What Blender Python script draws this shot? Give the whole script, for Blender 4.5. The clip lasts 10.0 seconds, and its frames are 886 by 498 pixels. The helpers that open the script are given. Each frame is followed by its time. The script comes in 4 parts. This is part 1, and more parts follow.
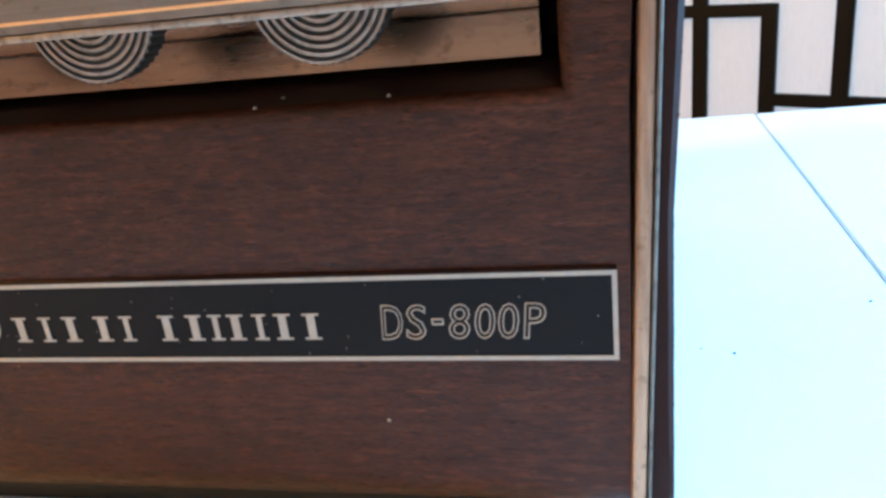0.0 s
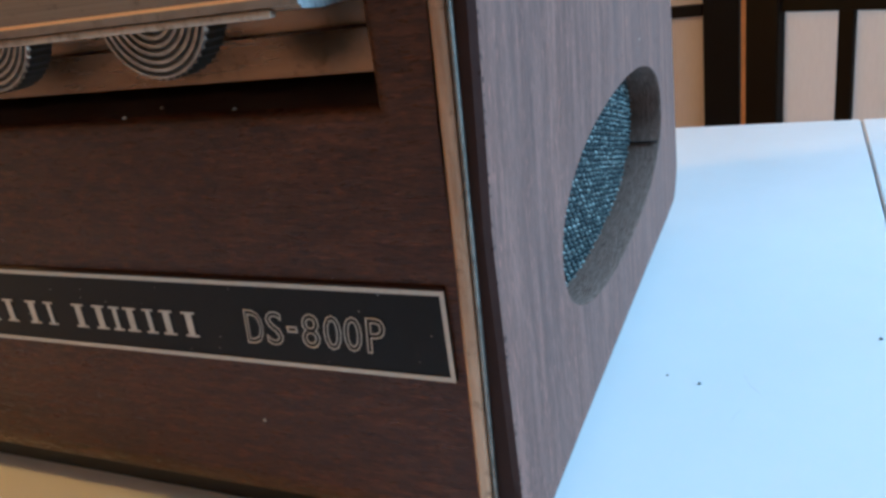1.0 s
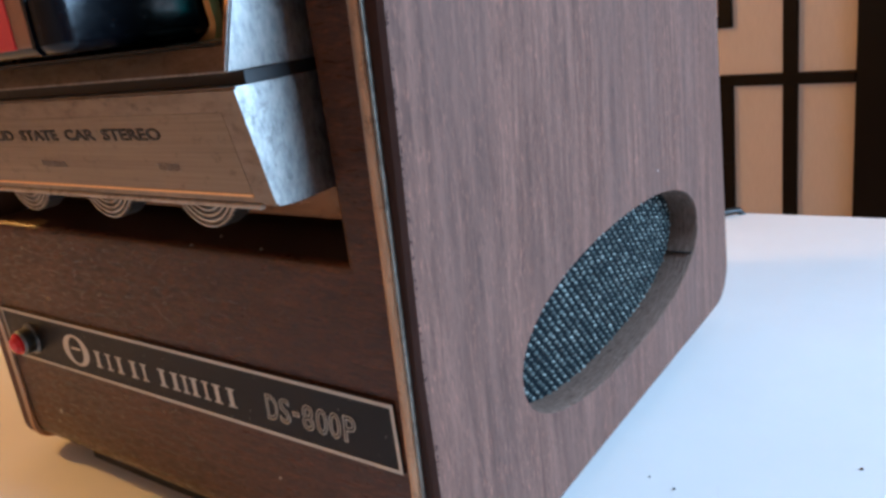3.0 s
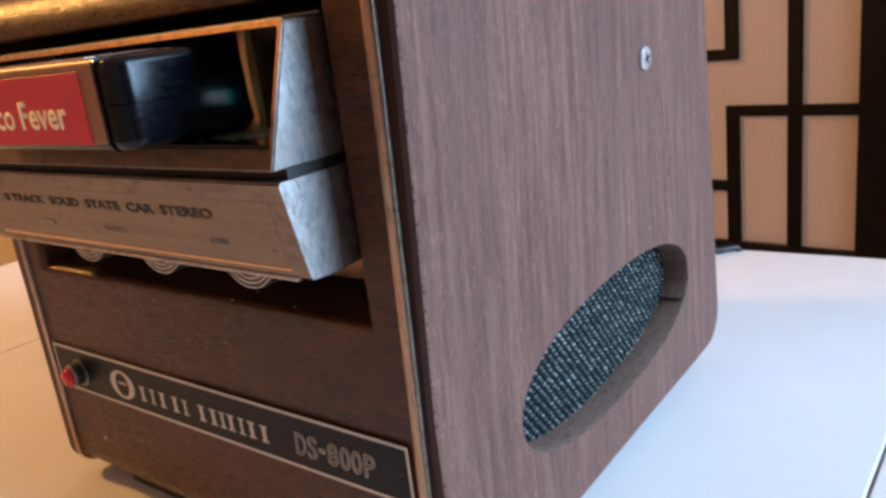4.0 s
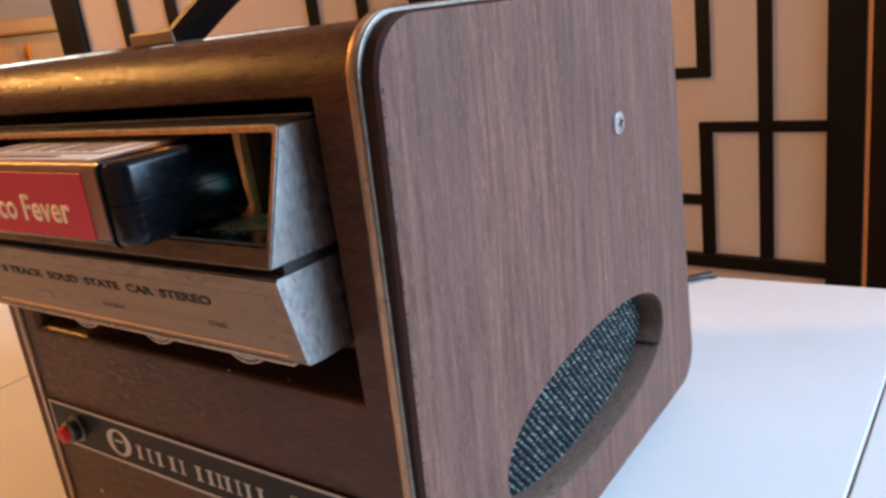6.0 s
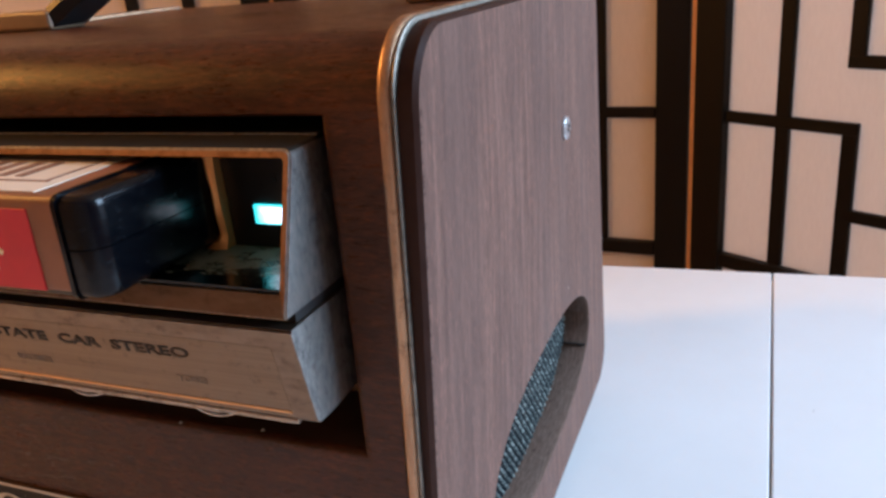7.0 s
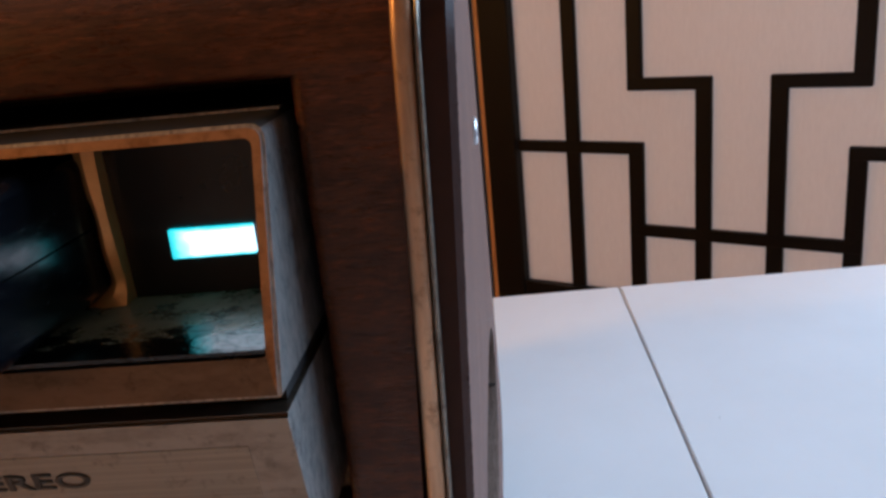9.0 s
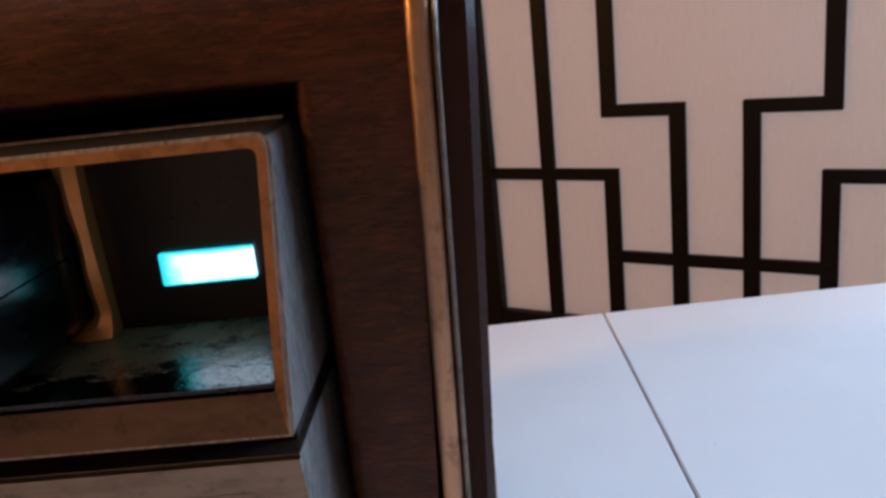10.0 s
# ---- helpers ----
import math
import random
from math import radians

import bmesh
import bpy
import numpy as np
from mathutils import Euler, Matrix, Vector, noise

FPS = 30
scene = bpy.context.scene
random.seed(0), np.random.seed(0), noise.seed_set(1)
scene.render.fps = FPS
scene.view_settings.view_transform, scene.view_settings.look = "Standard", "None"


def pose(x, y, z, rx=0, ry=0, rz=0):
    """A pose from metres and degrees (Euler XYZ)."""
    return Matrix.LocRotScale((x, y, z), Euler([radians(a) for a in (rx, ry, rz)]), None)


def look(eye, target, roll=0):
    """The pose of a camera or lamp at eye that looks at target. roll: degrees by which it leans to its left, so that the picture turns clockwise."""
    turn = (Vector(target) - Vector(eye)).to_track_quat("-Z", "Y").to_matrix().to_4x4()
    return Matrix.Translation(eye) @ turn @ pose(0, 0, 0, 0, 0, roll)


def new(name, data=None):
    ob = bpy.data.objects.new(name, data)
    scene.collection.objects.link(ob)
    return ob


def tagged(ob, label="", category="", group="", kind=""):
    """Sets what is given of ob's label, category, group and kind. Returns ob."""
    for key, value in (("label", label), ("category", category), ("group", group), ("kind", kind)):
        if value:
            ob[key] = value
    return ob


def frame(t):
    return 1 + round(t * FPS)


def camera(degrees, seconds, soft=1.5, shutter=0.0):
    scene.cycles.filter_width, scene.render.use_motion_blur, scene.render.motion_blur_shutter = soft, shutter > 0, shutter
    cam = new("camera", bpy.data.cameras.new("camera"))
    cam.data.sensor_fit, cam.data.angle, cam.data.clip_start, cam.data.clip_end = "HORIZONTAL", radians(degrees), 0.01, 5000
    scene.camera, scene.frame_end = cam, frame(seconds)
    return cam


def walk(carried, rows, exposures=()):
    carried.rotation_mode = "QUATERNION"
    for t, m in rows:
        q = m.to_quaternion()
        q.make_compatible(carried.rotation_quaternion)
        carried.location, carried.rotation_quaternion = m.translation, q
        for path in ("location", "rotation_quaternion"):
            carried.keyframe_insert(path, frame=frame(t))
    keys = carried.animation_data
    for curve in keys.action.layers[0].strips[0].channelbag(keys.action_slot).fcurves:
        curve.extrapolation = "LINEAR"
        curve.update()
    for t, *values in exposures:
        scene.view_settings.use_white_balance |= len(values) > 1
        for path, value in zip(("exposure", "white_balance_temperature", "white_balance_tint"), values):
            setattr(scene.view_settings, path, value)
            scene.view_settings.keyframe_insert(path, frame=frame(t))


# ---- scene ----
cam = camera(58.1, 10.0, soft=3.0)
PATH = [
    (0, (-0.011, -0.145, 0.133), (-0.423, 1.671, -0.598), -6.6),
    (0.5, (0.022, -0.135, 0.132), (-0.566, 1.635, -0.59), -7.2),
    (1, (0.051, -0.125, 0.13), (-0.756, 1.564, -0.574), -8.0),
    (1.5, (0.064, -0.106, 0.126), (-0.938, 1.485, -0.555), -8.8),
    (2, (0.075, -0.101, 0.13), (-1.018, 1.439, -0.529), -8.9),
    (2.5, (0.093, -0.117, 0.146), (-1.058, 1.395, -0.479), -8.1),
    (3, (0.113, -0.129, 0.163), (-1.061, 1.377, -0.433), -7.5),
    (3.2, (0.11, -0.137, 0.169), (-1.044, 1.392, -0.407), -7.6),
    (4.3, (0.138, -0.154, 0.199), (-1.074, 1.333, -0.367), -7.0),
    (4.5, (0.141, -0.16, 0.207), (-1.047, 1.348, -0.356), -7.1),
    (5, (0.153, -0.151, 0.206), (-1.035, 1.355, -0.36), -7.0),
    (5.5, (0.152, -0.138, 0.202), (-1.05, 1.355, -0.366), -7.4),
    (5.7, (0.147, -0.144, 0.205), (-1.056, 1.351, -0.357), -7.7),
    (6.8, (0.088, -0.155, 0.227), (-0.74, 1.538, -0.444), -5.2),
    (7, (0.075, -0.155, 0.226), (-0.657, 1.576, -0.457), -4.9),
    (7.5, (0.046, -0.153, 0.231), (-0.52, 1.627, -0.486), -4.3),
    (8, (0.031, -0.14, 0.216), (-0.322, 1.692, -0.505), -3.9),
    (8.5, (0.02, -0.125, 0.211), (-0.171, 1.756, -0.443), -4.4),
    (9, (0.012, -0.117, 0.204), (-0.154, 1.783, -0.4), -5.7),
    (9.5, (0.009, -0.113, 0.202), (-0.116, 1.801, -0.364), -5.9),
    (10, (0.004, -0.108, 0.2), (-0.082, 1.817, -0.336), -6.1),
]
walk(cam, [(t, look(eye, target, roll)) for t, eye, target, roll in PATH],
     exposures=[(0.0, 1.09, 4040, -8), (0.5, 0.23, 4240, -5), (1.0, 0.13, 4460, -4), (2.0, 0.14, 4680, 1), (3.0, 0.21, 5050, 8), (4.5, 0.22, 5320, 13), (5.5, 0.17, 5370, 13), (7.0, 0.11, 5520, 14), (8.0, -0.17, 5470, 14), (9.0, -0.34, 5380, 14), (10.0, -0.38, 5340, 15)])

# ---------------- world and light ----------------
world = bpy.data.worlds.new("sky")
scene.world = world
world.use_nodes = True
sky = world.node_tree.nodes.new("ShaderNodeTexSky")
sky.sky_type, sky.sun_disc = "NISHITA", False
sky.sun_elevation, sky.sun_rotation = radians(40), radians(200)
world.node_tree.links.new(sky.outputs[0], world.node_tree.nodes["Background"].inputs[0])
world.node_tree.nodes["Background"].inputs[1].default_value = 0.08

FLOOR, CEIL = -0.74, 1.75
WEST, EAST, SOUTH, NORTH = -2.3, 2.1, -1.7, 2.0
WIN_Y0, WIN_Y1, WIN_Z0, WIN_Z1 = 0.12, 1.75, 0.15, 1.6


def area_lamp(name, m, sx, sy, watts, colour):
    data = bpy.data.lights.new(name, "AREA")
    data.shape, data.size, data.size_y, data.energy, data.color = "RECTANGLE", sx, sy, watts, colour
    ob = new(name, data)
    ob.matrix_world = m
    return ob


# daylight through the window opening in the east wall
area_lamp("window_daylight", look((EAST - 0.02, (WIN_Y0 + WIN_Y1) / 2, (WIN_Z0 + WIN_Z1) / 2), (0, (WIN_Y0 + WIN_Y1) / 2, (WIN_Z0 + WIN_Z1) / 2 - 0.3)),
          WIN_Y1 - WIN_Y0, WIN_Z1 - WIN_Z0, 141, (0.68, 0.87, 1.0))
# warm bulb of the floor lamp that stands west of the table
LAMP = Vector((-1.10, -0.17, 0.74))


# ---------------- materials ----------------
class Shader:
    """A node material under construction."""

    def __init__(self, name, rough=0.5, metal=0.0, colour=(0.5, 0.5, 0.5), **more):
        self.mat = bpy.data.materials.new(name)
        self.mat.use_nodes = True
        self.tree = self.mat.node_tree
        self.bsdf = self.tree.nodes["Principled BSDF"]
        self.put("Base Color", (*colour, 1))
        self.put("Roughness", rough)
        self.put("Metallic", metal)
        for key, value in more.items():
            self.put(key.replace("_", " "), value)

    def put(self, key, value):
        socket = self.bsdf.inputs[key]
        if hasattr(value, "is_output"):
            self.tree.links.new(value, socket)
        else:
            socket.default_value = value

    def add(self, kind, inputs=(), **props):
        n = self.tree.nodes.new(kind)
        for key, value in props.items():
            setattr(n, key, value)
        for key, value in dict(inputs).items():
            if hasattr(value, "is_output"):
                self.tree.links.new(value, n.inputs[key])
            else:
                n.inputs[key].default_value = value
        return n

    def coords(self, scale=(1, 1, 1), turn=(0, 0, 0), kind="Object"):
        c = self.add("ShaderNodeTexCoord")
        return self.add("ShaderNodeMapping", {"Vector": c.outputs[kind], "Scale": scale, "Rotation": turn}).outputs[0]

    def noise(self, where, scale, detail=4.0, rough=0.6, warp=0.0):
        return self.add("ShaderNodeTexNoise", {"Vector": where, "Scale": scale, "Detail": detail, "Roughness": rough, "Distortion": warp}).outputs[0]

    def ramp(self, fac, stops):
        r = self.add("ShaderNodeValToRGB", {"Fac": fac})
        e = r.color_ramp.elements
        while len(e) < len(stops):
            e.new(0.5)
        for el, (p, c) in zip(e, stops):
            el.position, el.color = p, (*c, 1)
        return r.outputs[0]

    def mix(self, fac, a, b, mode="MIX"):
        m = self.add("ShaderNodeMix", data_type="RGBA", blend_type=mode)
        for i, v in ((0, fac), (6, a), (7, b)):
            if hasattr(v, "is_output"):
                self.tree.links.new(v, m.inputs[i])
            else:
                m.inputs[i].default_value = (*v, 1) if isinstance(v, tuple) and len(v) == 3 else v
        return m.outputs[2]

    def range(self, value, a, b, lo=0.0, hi=1.0):
        return self.add("ShaderNodeMapRange", {0: value, 1: lo, 2: hi, 3: a, 4: b}).outputs[0]

    def bump(self, height, strength=0.3, distance=0.001):
        b = self.add("ShaderNodeBump", {"Height": height, "Strength": strength, "Distance": distance})
        self.put("Normal", b.outputs[0])


def wood_vinyl():
    """Dark reddish-brown wood-print vinyl, grain along x."""
    s = Shader("wood_vinyl", 0.4, Specular_IOR_Level=0.23)
    g = s.noise(s.coords((10, 90, 90)), 6, 6, 0.65, 0.8)
    base = s.ramp(g, [(0.28, (0.0283, 0.0090, 0.0034)), (0.5, (0.0602, 0.0189, 0.0067)), (0.7, (0.1037, 0.0336, 0.0113))])
    f = s.noise(s.coords((90, 800, 800)), 4, 3, 0.7)
    base = s.mix(s.range(f, 0, 0.75, 0.48, 0.66), base, (0.0130, 0.0049, 0.0022))
    red = s.noise(s.coords((60, 300, 300)), 3, 4, 0.7)
    base = s.mix(s.range(red, 0, 0.8, 0.52, 0.68), base, (0.1355, 0.0400, 0.0132))
    blotch = s.noise(s.coords((1, 1.8, 1.8)), 170, 5, 0.7, 1.2)
    base = s.mix(s.range(blotch, 0, 0.55, 0.52, 0.74), base, (0.1037, 0.0391, 0.0153))
    base = s.mix(s.range(blotch, 0.5, 0, 0.26, 0.46), base, (0.0153, 0.0065, 0.0031))
    big = s.noise(s.coords((1, 1.6, 1.6)), 24, 3)
    base = s.mix(s.range(big, 0.0, 0.4, 0.45, 0.75), base, (0.0213, 0.0084, 0.0036))
    s.put("Base Color", base)
    leather = s.noise(s.coords((0.4, 2.0, 2.0)), 430, 4, 0.7, 0.6)
    s.put("Roughness", s.range(leather, 0.20, 0.52, 0.34, 0.62))
    s.bump(s.mix(0.3, leather, f), 0.6, 0.0003)
    return s.mat


def wood_laminate():
    """Grey-brown walnut laminate of the side panels, grain upright."""
    s = Shader("wood_laminate", 0.6, Specular_IOR_Level=0.18)
    wav = s.noise(s.coords((1, 1, 0.35)), 18, 3, 0.5)
    def grain(scale, k, detail=5, rough=0.65, warp=0.3):
        c = s.add("ShaderNodeTexCoord").outputs["Object"]
        m = s.add("ShaderNodeVectorMath", {0: c, 1: s.add("ShaderNodeCombineXYZ", {1: s.range(wav, -0.002, 0.002)}).outputs[0]}, operation="ADD").outputs[0]
        q = s.add("ShaderNodeMapping", {"Vector": m, "Scale": scale}).outputs[0]
        return s.noise(q, k, detail, rough, warp)
    g = grain((60, 60, 4), 5.0)
    base = s.ramp(g, [(0.28, (0.0638, 0.0308, 0.0221)), (0.5, (0.1111, 0.0566, 0.0408)), (0.72, (0.1716, 0.0885, 0.0638))])
    pores = grain((480, 480, 85), 3.0, 3, 0.7, 0.0)
    base = s.mix(s.range(pores, 0, 0.6, 0.53, 0.7), base, (0.0374, 0.0218, 0.0172))
    fleck = grain((400, 400, 85), 3.3, 3, 0.6, 0.0)
    base = s.mix(s.range(fleck, 0, 0.45, 0.56, 0.72), base, (0.3300, 0.1456, 0.0978))
    band = grain((22, 22, 1.2), 2.0, 3, 0.5, 0.2)
    base = s.mix(s.range(band, 0, 0.4, 0.42, 0.66), base, (0.0836, 0.0487, 0.0391))
    s.put("Base Color", base)
    s.put("Roughness", s.range(pores, 0.55, 0.72))
    s.bump(pores, 0.2, 0.0003)
    return s.mat


def plain(name, colour, rough=0.5, metal=0.0, vary=0.25, scale=60, relief=0.1, **more):
    s = Shader(name, rough, metal, colour, **more)
    n = s.noise(s.coords(), scale, 5, 0.65)
    dark = tuple(c * (1 - vary) for c in colour)
    s.put("Base Color", s.mix(n, dark, tuple(min(1, c * (1 + vary)) for c in colour)))
    s.put("Roughness", s.range(n, max(0.02, rough - 0.1), min(1, rough + 0.1)))
    if relief:
        s.bump(s.noise(s.coords(), scale * 8, 3), relief, 0.0003)
    return s.mat


def worn_metal(name, colour, dull, rough, streak=(40, 40, 40), amount=(0.45, 0.65), relief=0.15):
    s = Shader(name, rough, 1.0)
    n = s.noise(s.coords(streak), 6, 6, 0.7)
    spots = s.noise(s.coords(), 260, 5, 0.7)
    base = s.mix(s.range(n, 0, 1, *amount), colour, dull)
    base = s.mix(s.range(spots, 0, 0.6, 0.56, 0.70), base, tuple(c * 0.42 for c in dull))
    s.put("Base Color", base)
    s.put("Roughness", s.range(n, rough - 0.08, rough + 0.2))
    s.bump(spots, relief, 0.0003)
    return s.mat


def glossy_plastic(name, colour):
    """Dark moulded plastic, polished by handling, with a faint haze of scuffs."""
    s = Shader(name, 0.08, 0, colour, Specular_IOR_Level=0.24)
    scuff = s.noise(s.coords((1, 1, 3)), 240, 5, 0.7)
    s.put("Base Color", s.mix(s.range(scuff, 0, 0.5, 0.55, 0.8), colour, tuple(c * 2.2 for c in colour)))
    s.put("Roughness", s.range(scuff, 0.15, 0.32, 0.4, 0.75))
    s.bump(s.noise(s.coords(), 900, 3), 0.05, 0.0002)
    return s.mat


def sawn_board():
    """Raw sawn edge of the board: brown-grey with layered fibres and dark pits."""
    s = Shader("sawn_chipboard", 0.85, Specular_IOR_Level=0.1)
    layers = s.noise(s.coords((520, 60, 60)), 3, 5, 0.7, 0.4)
    base = s.ramp(layers, [(0.3, (0.0713, 0.0461, 0.0351)), (0.5, (0.1210, 0.0823, 0.0636)), (0.72, (0.1890, 0.1313, 0.1026))])
    pits = s.noise(s.coords(), 420, 4, 0.75)
    base = s.mix(s.range(pits, 0, 0.7, 0.57, 0.72), base, (0.0216, 0.0137, 0.0104))
    s.put("Base Color", base)
    s.bump(s.mix(0.5, layers, pits), 0.9, 0.0008)
    return s.mat


M_VINYL = wood_vinyl()
M_LAMINATE = wood_laminate()
M_EDGE = plain("panel_edge_dark", (0.030, 0.0125, 0.0085), 0.5, Specular_IOR_Level=0.12, vary=0.4, scale=120, relief=0.3)
M_CUT = sawn_board()
M_GOLD = worn_metal("gold_trim", (0.50, 0.335, 0.215), (0.33, 0.205, 0.125), 0.38, (30, 30, 3))
M_SILVERLINE = worn_metal("silver_line", (0.25, 0.225, 0.19), (0.16, 0.14, 0.115), 0.44)
M_ZINC = worn_metal("brushed_zinc", (0.56, 0.535, 0.50), (0.17, 0.17, 0.165), 0.36, (260, 90, 40), (0.34, 0.74), 0.1)
M_BEZEL = worn_metal("champagne_bezel", (0.20, 0.148, 0.106), (0.115, 0.082, 0.057), 0.34, (20, 60, 60), (0.45, 0.8))
M_PLATE = worn_metal("brushed_plate", (0.215, 0.158, 0.108), (0.145, 0.103, 0.07), 0.34, (3, 300, 300), (0.3, 0.8), 0.08)
M_COPPER = worn_metal("copper_edge", (0.47, 0.275, 0.14), (0.28, 0.15, 0.072), 0.32, (40, 40, 40))
M_LINER = plain("bright_copper", (0.80, 0.40, 0.14), 0.36, 0.6, vary=0.3, scale=200, relief=0.2)
M_LIP = worn_metal("worn_lip", (0.44, 0.36, 0.28), (0.16, 0.12, 0.085), 0.48, (70, 40, 40), (0.5, 0.75))
M_CHROME = worn_metal("polished_chassis", (0.40, 0.30, 0.23), (0.29, 0.21, 0.16), 0.2, (3, 30, 30), (0.42, 0.7))
M_GRIMY = plain("grimy_black_paint", (0.022, 0.018, 0.015), 0.4, vary=0.8, scale=160, relief=0.4)
M_BLACK = plain("black_plastic", (0.012, 0.011, 0.011), 0.42, vary=0.5, scale=90)
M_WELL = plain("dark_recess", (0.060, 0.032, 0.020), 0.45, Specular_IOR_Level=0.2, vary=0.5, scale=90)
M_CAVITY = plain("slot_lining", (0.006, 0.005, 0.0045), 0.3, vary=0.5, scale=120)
M_BADGE = plain("badge_black", (0.008, 0.0062, 0.0056), 0.42, Specular_IOR_Level=0.15, vary=0.45, scale=220, relief=0.2)
M_PRINT = plain("cream_print", (0.50, 0.44, 0.36), 0.5, vary=0.25, scale=500, relief=0.1)
M_DUST = plain("dust", (0.34, 0.30, 0.26), 0.9, vary=0.3, scale=500)
M_INK = plain("black_ink", (0.02, 0.018, 0.016), 0.85, Specular_IOR_Level=0.05, vary=0.3, scale=600)
M_OLD_INK = plain("worn_black_print", (0.070, 0.057, 0.046), 0.85, Specular_IOR_Level=0.05, vary=0.5, scale=500)
M_FAINT = plain("faded_ink", (0.22, 0.165, 0.12), 0.7, vary=0.4, scale=900)
M_KNOB = worn_metal("knob_aluminium", (0.46, 0.41, 0.355), (0.28, 0.245, 0.21), 0.3)
M_KNOB_GROOVE = plain("knob_groove", (0.03, 0.025, 0.02), 0.5, vary=0.3)
M_JEWEL = plain("red_jewel", (0.80, 0.025, 0.03), 0.12, vary=0.2, scale=200, Transmission_Weight=0.3, IOR=1.5)
M_CART = glossy_plastic("cartridge_plastic", (0.0018, 0.0022, 0.0036))
M_RED = plain("red_label", (0.52, 0.018, 0.032), 0.5, vary=0.18, scale=140, relief=0.05)
M_BROWN = plain("brown_label", (0.22, 0.085, 0.04), 0.42, vary=0.25, scale=140, relief=0.05)
M_PAPER = plain("cream_label", (0.72, 0.62, 0.50), 0.5, vary=0.1, scale=140, relief=0.05)
M_TEXT_YELLOW = plain("yellow_print", (0.78, 0.62, 0.36), 0.5, vary=0.1, scale=300)
M_TEXT_BROWN = plain("brown_print", (0.20, 0.09, 0.05), 0.5, vary=0.2, scale=300)
M_CAP = plain("dull_brass_cap", (0.30, 0.20, 0.12), 0.42, vary=0.3, scale=150, relief=0.2)
M_CAP_DARK = worn_metal("dark_collar", (0.16, 0.18, 0.20), (0.09, 0.10, 0.11), 0.3)
M_SCRATCH = plain("worn_melamine", (0.73, 0.72, 0.71), 0.5, vary=0.1, scale=300)
M_STRAP = plain("black_strap", (0.006, 0.006, 0.007), 0.5, vary=0.4, scale=150, relief=0.4)
M_SCREW = worn_metal("screw_steel", (0.70, 0.72, 0.74), (0.55, 0.56, 0.58), 0.28)
M_LACQUER = plain("black_lacquer", (0.0045, 0.0035, 0.0038), 0.45, Specular_IOR_Level=0.2, vary=0.4, scale=40, relief=0.15)
M_BRASS = plain("hinge_tan", (0.55, 0.29, 0.13), 0.5, vary=0.45, scale=30, relief=0.2)
M_CABLE = plain("black_cable", (0.012, 0.012, 0.013), 0.45, vary=0.3)
M_WHITE_WALL = plain("wall_paint", (0.36, 0.225, 0.125), 0.8, vary=0.06, scale=6, relief=0.1)
M_CEILING = plain("ceiling_paint", (0.46, 0.37, 0.28), 0.85, vary=0.04, scale=6, relief=0.1)
M_FLOOR = plain("floor_oak", (0.36, 0.19, 0.08), 0.45, vary=0.3, scale=9, relief=0.1)
M_PINE = plain("honey_pine", (0.64, 0.33, 0.07), 0.4, vary=0.2, scale=14, relief=0.1)


def table_white():
    s = Shader("white_melamine", 0.38)
    stain = s.noise(s.coords(), 9, 5, 0.6)
    base = s.mix(s.range(stain, 0, 1, 0.35, 0.75), (0.80, 0.80, 0.80), (0.74, 0.735, 0.73))
    scuff = s.noise(s.coords((1, 6, 1), (0, 0, 0.7)), 60, 6, 0.75)
    base = s.mix(s.range(scuff, 0, 0.35, 0.68, 0.8), base, (0.62, 0.60, 0.58))
    s.put("Base Color", base)
    s.put("Roughness", s.range(stain, 0.32, 0.48))
    s.bump(s.noise(s.coords(), 700, 3), 0.06, 0.0002)
    return s.mat


def rice_paper():
    s = Shader("rice_paper", 0.85)
    f = s.noise(s.coords((60, 60, 12)), 6, 6, 0.7)
    base = s.mix(f, (0.70, 0.605, 0.54), (0.84, 0.74, 0.67))
    s.put("Base Color", base)
    s.bump(f, 0.1, 0.0005)
    glow = s.add("ShaderNodeBsdfTranslucent", {"Color": base})
    both = s.add("ShaderNodeMixShader", {0: 0.5, 1: s.bsdf.outputs[0], 2: glow.outputs[0]})
    s.tree.links.new(both.outputs[0], s.tree.nodes["Material Output"].inputs[0])
    return s.mat


def cavity_floor():
    """Dull olive metal, black and glossy with grime towards the slot's mouth."""
    s = Shader("slot_floor", 0.16)
    n = s.noise(s.coords(), 130, 5, 0.75)
    base = s.ramp(n, [(0.36, (0.02, 0.02, 0.016)), (0.45, (0.12, 0.115, 0.075)), (0.7, (0.26, 0.245, 0.165))])
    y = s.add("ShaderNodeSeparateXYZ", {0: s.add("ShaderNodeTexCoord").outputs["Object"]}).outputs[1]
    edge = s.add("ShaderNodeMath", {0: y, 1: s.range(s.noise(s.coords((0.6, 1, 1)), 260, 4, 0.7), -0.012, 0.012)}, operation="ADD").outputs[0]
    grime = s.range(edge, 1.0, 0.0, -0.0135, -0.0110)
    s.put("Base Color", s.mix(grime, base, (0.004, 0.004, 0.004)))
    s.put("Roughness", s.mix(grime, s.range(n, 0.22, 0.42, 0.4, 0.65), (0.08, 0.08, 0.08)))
    s.put("Metallic", 0.25)
    s.bump(n, 0.4, 0.0006)
    return s.mat


